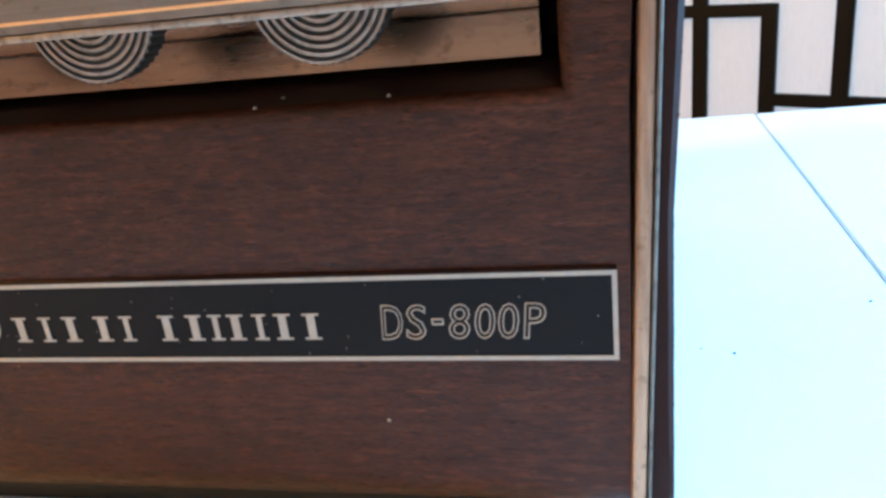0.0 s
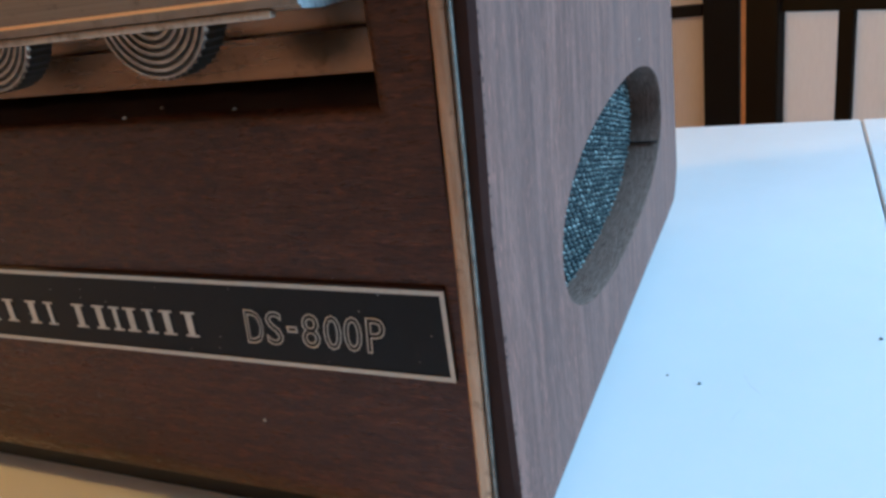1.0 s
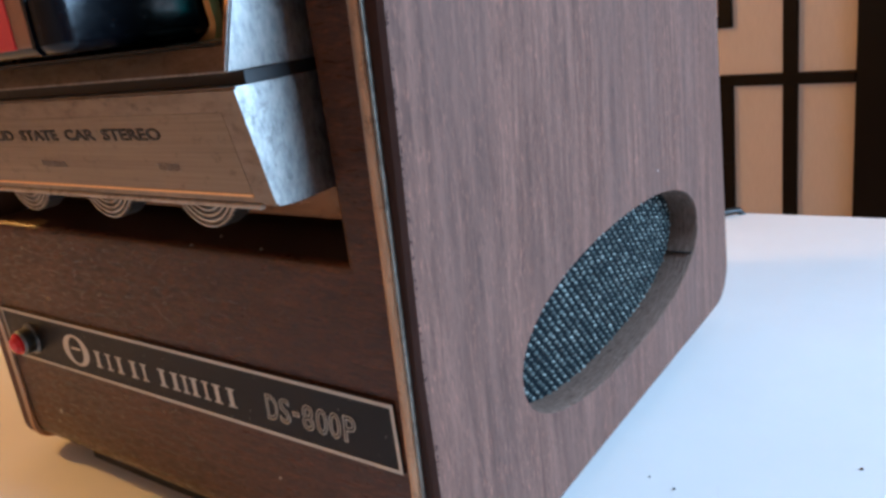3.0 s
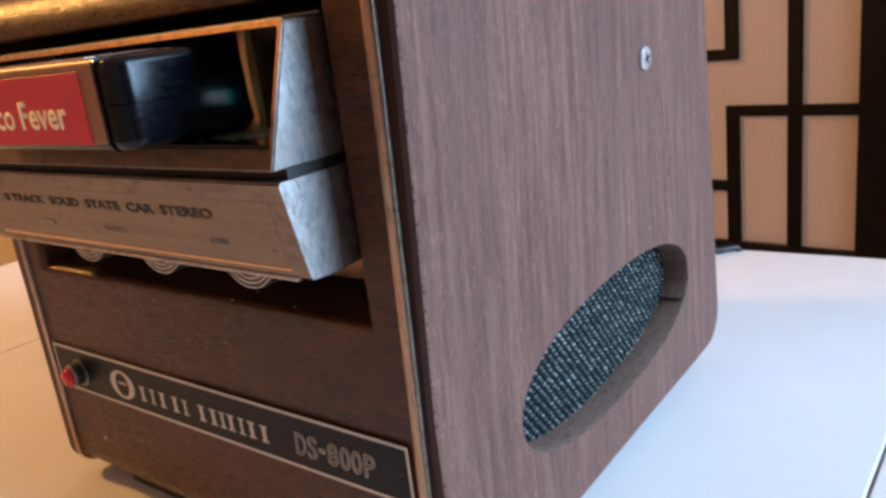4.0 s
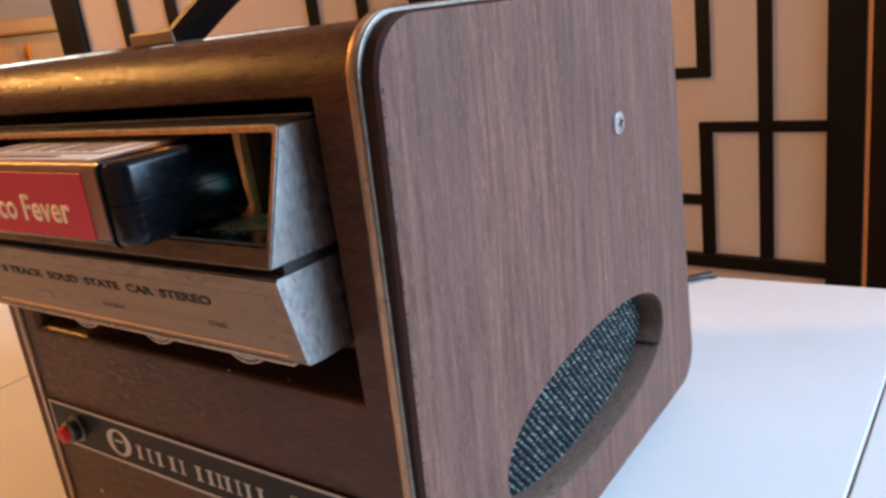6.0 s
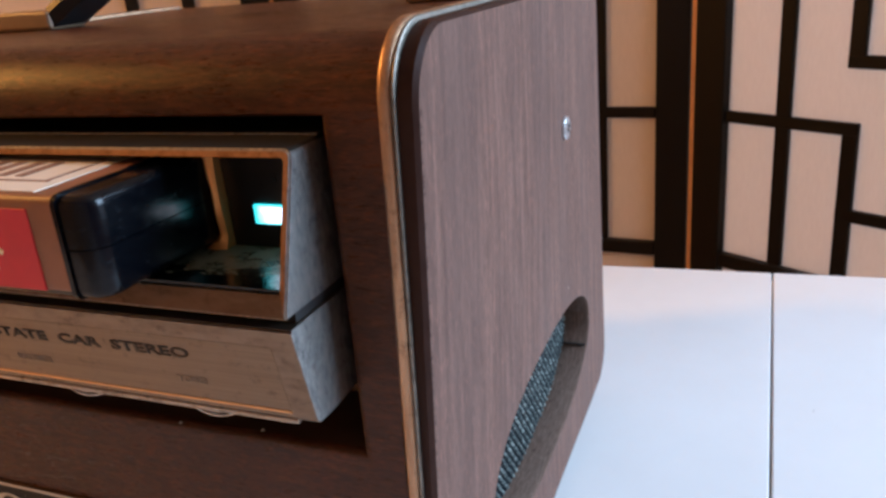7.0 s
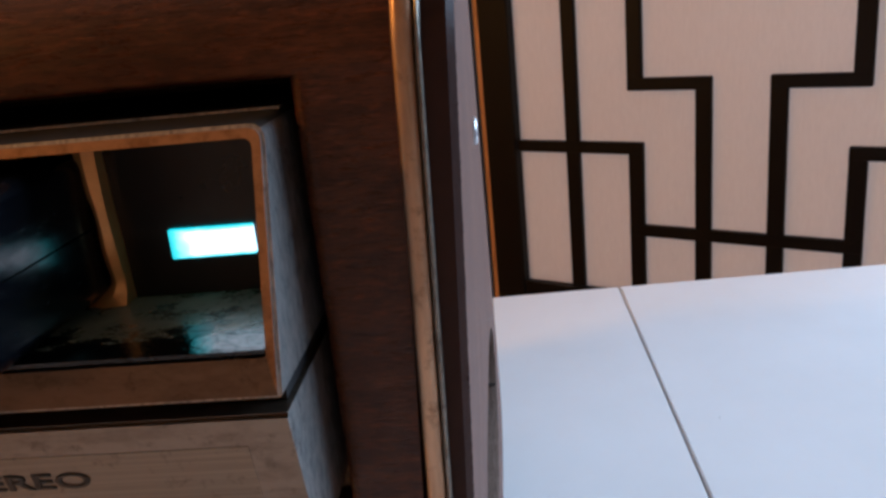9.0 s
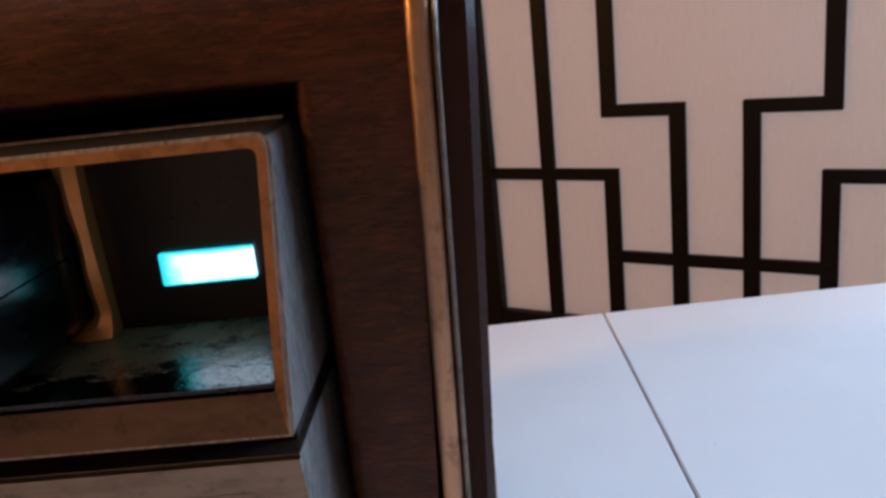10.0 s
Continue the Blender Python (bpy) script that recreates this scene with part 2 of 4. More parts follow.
def stitch_thread():
    s = Shader("grille_thread", 0.75)
    g = s.add("ShaderNodeNewGeometry").outputs["Random Per Island"]
    s.put("Base Color", s.ramp(g, [(0.0, (0.020, 0.026, 0.025)), (0.6, (0.050, 0.062, 0.057)), (1.0, (0.25, 0.275, 0.25))]))
    return s.mat


def lamp_glow(name, colour, strength):
    s = Shader(name, 0.4, 0, colour)
    s.put("Emission Color", (*colour, 1))
    s.put("Emission Strength", strength)
    return s.mat


M_TABLE, M_RICE, M_CAVFLOOR, M_THREAD = table_white(), rice_paper(), cavity_floor(), stitch_thread()
M_CLOTH = plain("grille_cloth", (0.004, 0.006, 0.0075), 0.9, Specular_IOR_Level=0.1, vary=0.4, scale=400, relief=0.5)


def indicator_glass():
    """Back-lit pane, white in the middle and cyan towards its edge."""
    s = Shader("lit_indicator", 0.3, 0, (0.6, 0.9, 0.9))
    c = s.add("ShaderNodeSeparateXYZ", {0: s.add("ShaderNodeTexCoord").outputs["Generated"]})
    ex = s.add("ShaderNodeMath", {0: s.add("ShaderNodeMath", {0: c.outputs[0], 1: 0.62}, operation="SUBTRACT").outputs[0]}, operation="ABSOLUTE").outputs[0]
    ez = s.add("ShaderNodeMath", {0: s.add("ShaderNodeMath", {0: c.outputs[2], 1: 0.5}, operation="SUBTRACT").outputs[0]}, operation="ABSOLUTE").outputs[0]
    far = s.add("ShaderNodeMath", {0: s.range(ex, 0, 1, 0.25, 0.60), 1: s.range(ez, 0, 1, 0.30, 0.5)}, operation="MAXIMUM").outputs[0]
    wob = s.add("ShaderNodeMath", {0: far, 1: s.range(s.noise(s.coords(), 400, 2), -0.3, 0.3)}, operation="ADD").outputs[0]
    s.put("Emission Color", s.ramp(wob, [(0.25, (1, 1, 1)), (0.5, (0.45, 0.95, 0.95)), (0.9, (0.03, 0.42, 0.40))]))
    s.put("Emission Strength", 2.6)
    return s.mat


M_LIT = indicator_glass()


# ---------------- mesh helpers ----------------
def mesh_object(name, bm, material, smooth=False):
    bmesh.ops.recalc_face_normals(bm, faces=bm.faces)
    me = bpy.data.meshes.new(name)
    bm.to_mesh(me)
    bm.free()
    for m in material if isinstance(material, (list, tuple)) else [material]:
        me.materials.append(m)
    if smooth:
        for p in me.polygons:
            p.use_smooth = True
        me.set_sharp_from_angle(angle=radians(38))
    return new(name, me)


def part(name, bm, material, parent, label="", smooth=False):
    ob = mesh_object(name, bm, material, smooth)
    ob.parent = parent
    return tagged(ob, label)


def thing(name, label, category, group="", kind=""):
    ob = new(name)
    ob.empty_display_size = 0.05
    return tagged(ob, label, category, group, kind)


def box(x0, x1, y0, y1, z0, z1, bevel=0.0, segments=2, bm=None):
    out = bm or bmesh.new()
    r = bmesh.ops.create_cube(out, size=1.0)["verts"]
    bmesh.ops.transform(out, matrix=Matrix.Translation(((x0 + x1) / 2, (y0 + y1) / 2, (z0 + z1) / 2)) @ Matrix.Diagonal((x1 - x0, y1 - y0, z1 - z0, 1)), verts=r)
    if bevel:
        edges = list({e for v in r for e in v.link_edges})
        bmesh.ops.bevel(out, geom=edges, offset=bevel, segments=segments, affect="EDGES", profile=0.5)
    return out


def fillet(pts, radii, n=8):
    """A closed outline with rounded corners."""
    out = []
    for i, p in enumerate(pts):
        r = radii[i]
        p, a, b = Vector(p), Vector(pts[i - 1]), Vector(pts[(i + 1) % len(pts)])
        if r <= 0:
            out.append(p)
            continue
        da, db = (a - p).normalized(), (b - p).normalized()
        half = da.angle(db) / 2
        t = r / math.tan(half)
        c = p + (da + db).normalized() * (r / math.sin(half))
        s, e = p + da * t - c, p + db * t - c
        for k in range(n + 1):
            g = s.angle_signed(e) * k / n
            out.append(c + Vector((s.x * math.cos(g) + s.y * math.sin(g), s.y * math.cos(g) - s.x * math.sin(g))))
    return out


def prism_x(outline, x0, x1, bm=None):
    """A solid with the outline in y, z, running along x."""
    out = bm or bmesh.new()
    a = [out.verts.new((x0, p[0], p[1])) for p in outline]
    b = [out.verts.new((x1, p[0], p[1])) for p in outline]
    n = len(outline)
    for i in range(n):
        j = (i + 1) % n
        out.faces.new((a[i], a[j], b[j], b[i]))
    out.faces.new(a)
    out.faces.new(b[::-1])
    return out


def ring_x(outer, inner, x0, x1, bm=None):
    """A closed band along x between two outlines of one length."""
    out = bm or bmesh.new()
    rows = [[out.verts.new((x, p[0], p[1])) for p in loop] for x, loop in ((x0, outer), (x1, outer), (x1, inner), (x0, inner))]
    n = len(outer)
    for k in range(4):
        a, b = rows[k], rows[(k + 1) % 4]
        for i in range(n):
            j = (i + 1) % n
            out.faces.new((a[i], a[j], b[j], b[i]))
    return out


def lathe(profile, axis="y", n=40, centre=(0, 0, 0), bm=None):
    """A turned body: pairs of radius and place along the axis."""
    out = bm or bmesh.new()
    rings = []
    for r, h in profile:
        row = []
        for k in range(n):
            a = 2 * math.pi * k / n
            c, s = r * math.cos(a), r * math.sin(a)
            v = {"x": (h, c, s), "y": (c, h, s), "z": (c, s, h)}[axis]
            row.append(out.verts.new(Vector(v) + Vector(centre)))
        rings.append(row)
    for a, b in zip(rings, rings[1:]):
        for k in range(n):
            j = (k + 1) % n
            out.faces.new((a[k], a[j], b[j], b[k]))
    out.faces.new(rings[0])
    out.faces.new(rings[-1][::-1])
    return out


def tube(points, radius, n=8, bm=None, flat=1.0):
    """A round or flattened tube along a line of points."""
    out = bm or bmesh.new()
    pts = [Vector(p) for p in points]
    rows = []
    for i, p in enumerate(pts):
        d = (pts[min(i + 1, len(pts) - 1)] - pts[max(i - 1, 0)]).normalized()
        side = d.cross(Vector((0, 0, 1)))
        side = side.normalized() if side.length > 1e-4 else Vector((1, 0, 0))
        up = side.cross(d)
        rows.append([out.verts.new(p + side * radius * math.cos(2 * math.pi * k / n) + up * radius * flat * math.sin(2 * math.pi * k / n)) for k in range(n)])
    for a, b in zip(rows, rows[1:]):
        for k in range(n):
            j = (k + 1) % n
            out.faces.new((a[k], a[j], b[j], b[k]))
    out.faces.new(rows[0])
    out.faces.new(rows[-1][::-1])
    return out


def letters(text, width, height, m, extrude=0.00012, outline=0.0, shear=0.0, bold=0.0):
    """Text in the built-in font as a mesh that fills width and height; m carries its plane (x right, y up)."""
    cu = bpy.data.curves.new("text", "FONT")
    cu.body, cu.size, cu.extrude, cu.shear, cu.resolution_u, cu.offset = text, 1.0, 0.0, shear, 3, bold
    if outline:
        cu.fill_mode, cu.bevel_depth, cu.bevel_resolution = "NONE", outline, 1
    ob = bpy.data.objects.new("text", cu)
    scene.collection.objects.link(ob)
    dg = bpy.context.evaluated_depsgraph_get()
    me = bpy.data.meshes.new_from_object(ob.evaluated_get(dg))
    bpy.data.objects.remove(ob)
    bm = bmesh.new()
    bm.from_mesh(me)
    bpy.data.meshes.remove(me)
    xs, ys = [v.co.x for v in bm.verts], [v.co.y for v in bm.verts]
    sx, sy = width / (max(xs) - min(xs)), height / (max(ys) - min(ys))
    for v in bm.verts:
        v.co = Vector(((v.co.x - min(xs)) * sx, (v.co.y - min(ys)) * sy, v.co.z * sy))
    if not outline:
        r = bmesh.ops.extrude_face_region(bm, geom=list(bm.faces))
        for v in r["geom"]:
            if isinstance(v, bmesh.types.BMVert):
                v.co.z += extrude
    bm.transform(m)
    return bm


def plane_at(x, y, z, tilt=0.0):
    """A writing plane that faces the viewer (-y), leaning back by tilt degrees."""
    return pose(x, y, z, 90 - tilt, 0, 0)


# ---------------- room ----------------
def structure(name, bm, material, label):
    return tagged(mesh_object(name, bm, material), label, name.split("_")[0], kind="structure")


T = 0.12
structure("floor", box(WEST - T, EAST + T, SOUTH - T, NORTH + T, FLOOR - 0.1, FLOOR), M_FLOOR, "warm brown wooden floor under the table")
structure("ceiling", box(WEST - T, EAST + T, SOUTH - T, NORTH + T, CEIL, CEIL + 0.1), M_CEILING, "plain dim beige ceiling")
structure("wall_west", box(WEST - T, WEST, SOUTH - T, NORTH + T, FLOOR, CEIL), M_WHITE_WALL, "plain tan-painted wall")
structure("wall_north", box(WEST, EAST, NORTH, NORTH + T, FLOOR, CEIL), M_WHITE_WALL, "plain tan-painted wall behind the screen")
structure("wall_south", box(WEST, EAST, SOUTH - T, SOUTH, FLOOR, CEIL), M_WHITE_WALL, "plain tan-painted wall")
east = box(EAST, EAST + T, SOUTH - T, WIN_Y0, FLOOR, CEIL)
box(EAST, EAST + T, WIN_Y1, NORTH + T, FLOOR, CEIL, bm=east)
box(EAST, EAST + T, WIN_Y0, WIN_Y1, FLOOR, WIN_Z0, bm=east)
box(EAST, EAST + T, WIN_Y0, WIN_Y1, WIN_Z1, CEIL, bm=east)
structure("wall_east", east, M_WHITE_WALL, "plain tan-painted wall with a window opening")


# ---------------- table ----------------
def table():
    t = thing("table", "white melamine table top with fine straight joints", "table")
    # three leaves, the far edge running slightly askew
    xs = (-0.685, -0.4315, 0.0858, 0.342)
    gap = 0.00045
    for a, b in zip(xs, xs[1:]):
        bm = bmesh.new()
        a, b = a + gap, b - gap
        ya, yb = 0.4050 + 0.047 * a, 0.4050 + 0.047 * b
        low = [bm.verts.new(p) for p in ((a, -0.45, -0.024), (b, -0.45, -0.024), (b, yb, -0.024), (a, ya, -0.024))]
        top = [bm.verts.new((v.co.x, v.co.y, 0.0)) for v in low]
        for i in range(4):
            j = (i + 1) % 4
            bm.faces.new((low[i], low[j], top[j], top[i]))
        bm.faces.new(low)
        up = bm.faces.new(top)
        bmesh.ops.bevel(bm, geom=list(up.edges), offset=0.0008, segments=2, affect="EDGES")
        part("leaf", bm, M_TABLE, t)
    part("apron", box(-0.60, 0.28, -0.40, 0.30, -0.10, -0.0245, 0.003), M_TABLE, t)
    for x in (-0.60, 0.26):
        for y in (-0.40, 0.30):
            part("leg", box(x - 0.025, x + 0.025, y - 0.025, y + 0.025, FLOOR, -0.0245, 0.003), M_TABLE, t)
    return t


table()


def table_specks():
    rnd = random.Random(4)
    bm = bmesh.new()
    spots = [(0.0760, 0.124, 0.0006), (0.0262, 0.0885, 0.0005), (0.0165, 0.0915, 0.0003)]
    spots += [(rnd.uniform(0.05, 0.3), rnd.uniform(0.05, 0.38), rnd.uniform(0.00015, 0.00025)) for _ in range(4)]
    for x, y, r in spots:
        lathe([(r, 0.0), (r * 0.8, 0.0003), (r * 0.3, 0.0005)], "z", 7, (x, y, 0.0001), bm)
    return tagged(mesh_object("crumbs", bm, M_INK), "tiny dark crumbs scattered on the white table", "crumb", kind="stuff")


table_specks()


def table_scratches():
    """Fine hairline scratches worn into the melamine."""
    rnd = random.Random(9)
    bm = bmesh.new()
    for x, y, turn, n in ((0.043, 0.086, 2.2, 6), (0.036, 0.070, 1.2, 5)):
        pts = []
        for k in range(n):
            pts.append((x, y, 0.00002))
            x, y, turn = x + 0.0022 * math.cos(turn), y + 0.0022 * math.sin(turn), turn + rnd.uniform(-0.35, 0.3)
        tube(pts, 0.00014, 6, bm, 0.3)
    return tagged(mesh_object("scratches", bm, M_SCRATCH), "fine pale hairline scratches in the white table", "scratch", kind="stuff")


table_scratches()


# ---------------- folding screen ----------------
def folding_screen():
    sc = thing("folding_screen", "black lacquered folding screen with cream paper panes", "screen")
    top, foot = 1.06, FLOOR + 0.012
    U = (0.046, 0.118, 0.194, 0.268, 0.342, 0.415, 0.491, 0.563, 0.609)
    w = 0.0085

    def panel(ax, ay, bx, by, low=-0.0715):
        """One leaf from the hinge post a to b."""
        d = Vector((bx - ax, by - ay, 0))
        k = d.length / 0.609
        m = Matrix.Translation((ax, ay, 0)) @ Matrix.Rotation(math.atan2(d.y, d.x), 4, "Z")
        leaf = new("screen_leaf")
        leaf.parent = sc

        def bar(name, u0, u1, z0, z1, y0, y1, mat=M_LACQUER):
            bm = box(u0 * k, u1 * k, y0, y1, z0, z1, 0.0012, 1)
            bm.transform(m)
            part(name, bm, mat, leaf)

        bar("stile", 0.006, 0.046, foot, top, -0.011, 0.011)
        bar("stile", 0.563, 0.603, foot, top, -0.011, 0.011)
        for z0, z1 in ((foot + 0.05, foot + 0.09), (-0.168, -0.150), (top - 0.04, top - 0.001)):
            bar("rail", 0.0465, 0.5625, z0, z1, -0.0095, 0.0095)
        bar("paper", 0.0465, 0.5625, foot + 0.0905, top - 0.041, 0.0015, 0.003, M_RICE)
        # lattice: slats in front of the paper
        H = w * 0.8

        def up(u, z0, z1):
            bar("slat", u - w, u + w, z0, z1, -0.006, 0.0012)

        def across(u0, u1, z):
            bar("slat", u0, u1, z - H, z + H, -0.0065, 0.001)

        lo, hi = -0.149, top - 0.041
        for u in (U[1], U[7 - 0] - (U[7] - U[6])):
            up(u, lo, hi)
        for u in (U[2], U[5]):
            up(u, lo, 0.0228 + H)
            up(u, 0.093 - H, 0.38)
        for u in (U[3], U[4]):
            up(u, lo, 0.093 + H)
            up(u, 0.38, hi)
        across(0.047, U[2] + w, 0.0228)
        across(U[5] - w, 0.562, 0.0228)
        across(U[2] - w, U[3] + w, 0.093)
        across(U[4] - w, U[5] + w, 0.093)
        across(U[2] - w, U[5] + w, low)
        across(U[2] - w, U[3] + w, 0.38)
        across(U[4] - w, U[5] + w, 0.38)
        across(0.047, U[2], 0.47)
        across(U[5], 0.562, 0.47)

    p0 = Vector((-0.006, 0.870))
    p1 = p0 + Vector((0.862, -0.507)) * 0.609
    p2 = p0 + Vector((-0.993, 0.06)).normalized() * 0.606
    p3 = Vector((-1.168, 0.60))
    panel(*p0, *p1)
    panel(*p2, *p0, -0.0745)
    panel(*p3, *p2)
    for p in (p0, p2):
        part("hinge_post", lathe([(0.0055, foot + 0.02), (0.0055, top - 0.02)], "z", 16, (p.x, p.y - 0.005, 0)), M_BRASS, sc, "narrow tan hinge strip", True)
    return sc


folding_screen()

# power cable lying over the far edge of the table
tagged(mesh_object("power_cable", tube([(-0.14, 0.25, 0.0026), (-0.115, 0.30, 0.0026), (-0.088, 0.345, 0.0026), (-0.066, 0.376, 0.0026), (-0.052, 0.390, 0.0030), (-0.044, 0.3985, 0.0030), (-0.040, 0.404, -0.004), (-0.039, 0.407, -0.03), (-0.039, 0.41, -0.3)], 0.0023, 10), M_CABLE, True),
       "thin black power cable hanging over the table edge", "cable")

# warm furniture beyond the west end of the table
def sideboard():
    sb = thing("sideboard", "honey-coloured pine sideboard beside the wall", "cabinet")
    x0, x1, y0, y1, z1 = -2.25, -1.55, -0.4, 1.3, 0.30
    part("body", box(x0, x1, y0, y1, FLOOR + 0.06, z1 - 0.03, 0.004), M_PINE, sb)
    part("top", box(x0, x1 + 0.02, y0 - 0.02, y1 + 0.02, z1 - 0.0295, z1, 0.006), M_PINE, sb)
    part("plinth", box(x0, x1 - 0.03, y0 + 0.03, y1 - 0.03, FLOOR, FLOOR + 0.0595), M_PINE, sb)
    for i in range(3):
        a = y0 + 0.03 + i * 0.555
        part("door", box(x1 + 0.0005, x1 + 0.018, a, a + 0.53, FLOOR + 0.09, z1 - 0.05, 0.004), M_PINE, sb)
    return sb


sideboard()


def floor_lamp():
    fl = thing("floor_lamp", "floor lamp with a warm lit bulb", "lamp")
    x, y, z = LAMP
    part("base", lathe([(0.14, FLOOR), (0.14, FLOOR + 0.015), (0.03, FLOOR + 0.03), (0.012, FLOOR + 0.05)], "z", 32, (x, y, 0)), M_BLACK, fl, smooth=True)
    part("pole", lathe([(0.01, FLOOR + 0.0505), (0.01, z - 0.11)], "z", 16, (x, y, 0)), M_BLACK, fl, smooth=True)
    part("bulb", lathe([(0.012, z - 0.0695), (0.02, z - 0.05), (0.036, z - 0.025), (0.042, z), (0.036, z + 0.024), (0.02, z + 0.039), (0.004, z + 0.043)], "z", 24, (x, y, 0)), lamp_glow("bulb_glow", (1.0, 0.43, 0.075), 455), fl, "warm glowing bulb", True)
    part("socket", lathe([(0.02, z - 0.1095), (0.022, z - 0.07)], "z", 16, (x, y, 0)), M_BLACK, fl, smooth=True)
    return fl


floor_lamp()

# ---------------- tape player ----------------
XR, XL = 0.0028, -0.2225         # outer faces of the side panels
PT, TT = 0.0048, 0.0046       # side panel edge and trim widths
TOP = 0.2135
BACK_B, BACK_T = 0.2245, 0.2135
WX0, WX1, WZ0, WZ1, WD = -0.2030, -0.0190, 0.1050, 0.1945, 0.075

player = thing("tape_player", "portable tape player in a dark wood-grain cabinet with gold trim", "tape player")


def cabinet_outline(inset=0.0, n=10):
    i = inset
    return fillet([(0.0 + i, 0.0055 + i), (BACK_B - i, 0.0155 + i), (BACK_T - i, TOP - i), (0.0 + i, TOP - i)], [0.010, 0.016, 0.014, 0.0165], n)


def warp(y, z):
    """How far the east side's front edge stands out at a height: the old cabinet has racked a little."""
    return (0.048 * max(0.0, z - 0.08) - 0.0020) * max(0.0, 1 - max(y, 0) / 0.19)


def flare(bm):
    for v in bm.verts:
        if v.co.x > -0.012:
            v.co.x += warp(v.co.y, v.co.z)
    return bm


def cabinet():
    """Vinyl-wrapped body with the deep recess for the stereo unit in its front."""
    i = 0.0012
    x0, x1 = XL + PT + TT - 0.0006, XR - PT - TT + 0.0006
    prof = cabinet_outline(i)
    front = [k for k, p in enumerate(prof) if abs(p[0] - i) < 1e-5]
    # start at the lowest point of the front face, going up it
    lowest = min(front, key=lambda k: prof[k][1])
    highest = max(front, key=lambda k: prof[k][1])
    loop = [tuple(prof[lowest])]
    r, up = 0.0029, 0.0012      # the upper lip is tighter
    loop += [(i, WZ0 - r), (i, WZ1 + up)]
    step = 1 if (lowest + 1) % len(prof) == highest else -1
    k = highest
    while k != lowest:
        loop.append(tuple(prof[k]))
        k = (k + step) % len(prof)
    xs = (x0, WX0 - r, WX1 + r, x1)
    bm = bmesh.new()
    grid = [[bm.verts.new((x, p[0], p[1])) for p in loop] for x in xs]
    n = len(loop)
    for a in range(3):
        for b in range(n):
            c = (b + 1) % n
            if a == 1 and b == 1:
                continue
            bm.faces.new((grid[a][b], grid[a][c], grid[a + 1][c], grid[a + 1][b]))
    # rounded lip of the recess, then its walls and back
    rings = [[grid[1][1], grid[2][1], grid[2][2], grid[1][2]]]
    for k in range(1, 7):
        th = math.pi / 2 * k / 6
        o, y = r * (1 - math.sin(th)), i + r * (1 - math.cos(th))
        rings.append([bm.verts.new(q) for q in ((WX0 - o, y, WZ0 - o), (WX1 + o, y, WZ0 - o), (WX1 + o, y, WZ1 + o * up / r), (WX0 - o, y, WZ1 + o * up / r))])
    rings.append([bm.verts.new((v.co.x, WD, v.co.z)) for v in rings[-1]])
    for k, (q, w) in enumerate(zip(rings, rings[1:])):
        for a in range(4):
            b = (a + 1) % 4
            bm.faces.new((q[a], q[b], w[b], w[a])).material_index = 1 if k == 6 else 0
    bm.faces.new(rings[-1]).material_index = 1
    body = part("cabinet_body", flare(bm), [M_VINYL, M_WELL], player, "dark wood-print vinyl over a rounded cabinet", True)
    for q in body.data.polygons:
        if abs(q.normal.y) > 0.9995:
            q.use_smooth = False
    return body


cabinet()
HOLE_Y, HOLE_Z, HOLE_A, HOLE_B, HOLE_TURN = 0.1142, 0.0590, 0.0706, 0.0252, radians(3.0)


def hole_point(a, grow=0.0):
    c, s = math.cos(a), math.sin(a)
    e = 2 / 2.25
    y = (HOLE_A + grow) * math.copysign(abs(c) ** e, c)
    z = (HOLE_B + grow) * math.copysign(abs(s) ** e, s)
    return (HOLE_Y + y * math.cos(HOLE_TURN) - z * math.sin(HOLE_TURN), HOLE_Z + y * math.sin(HOLE_TURN) + z * math.cos(HOLE_TURN))


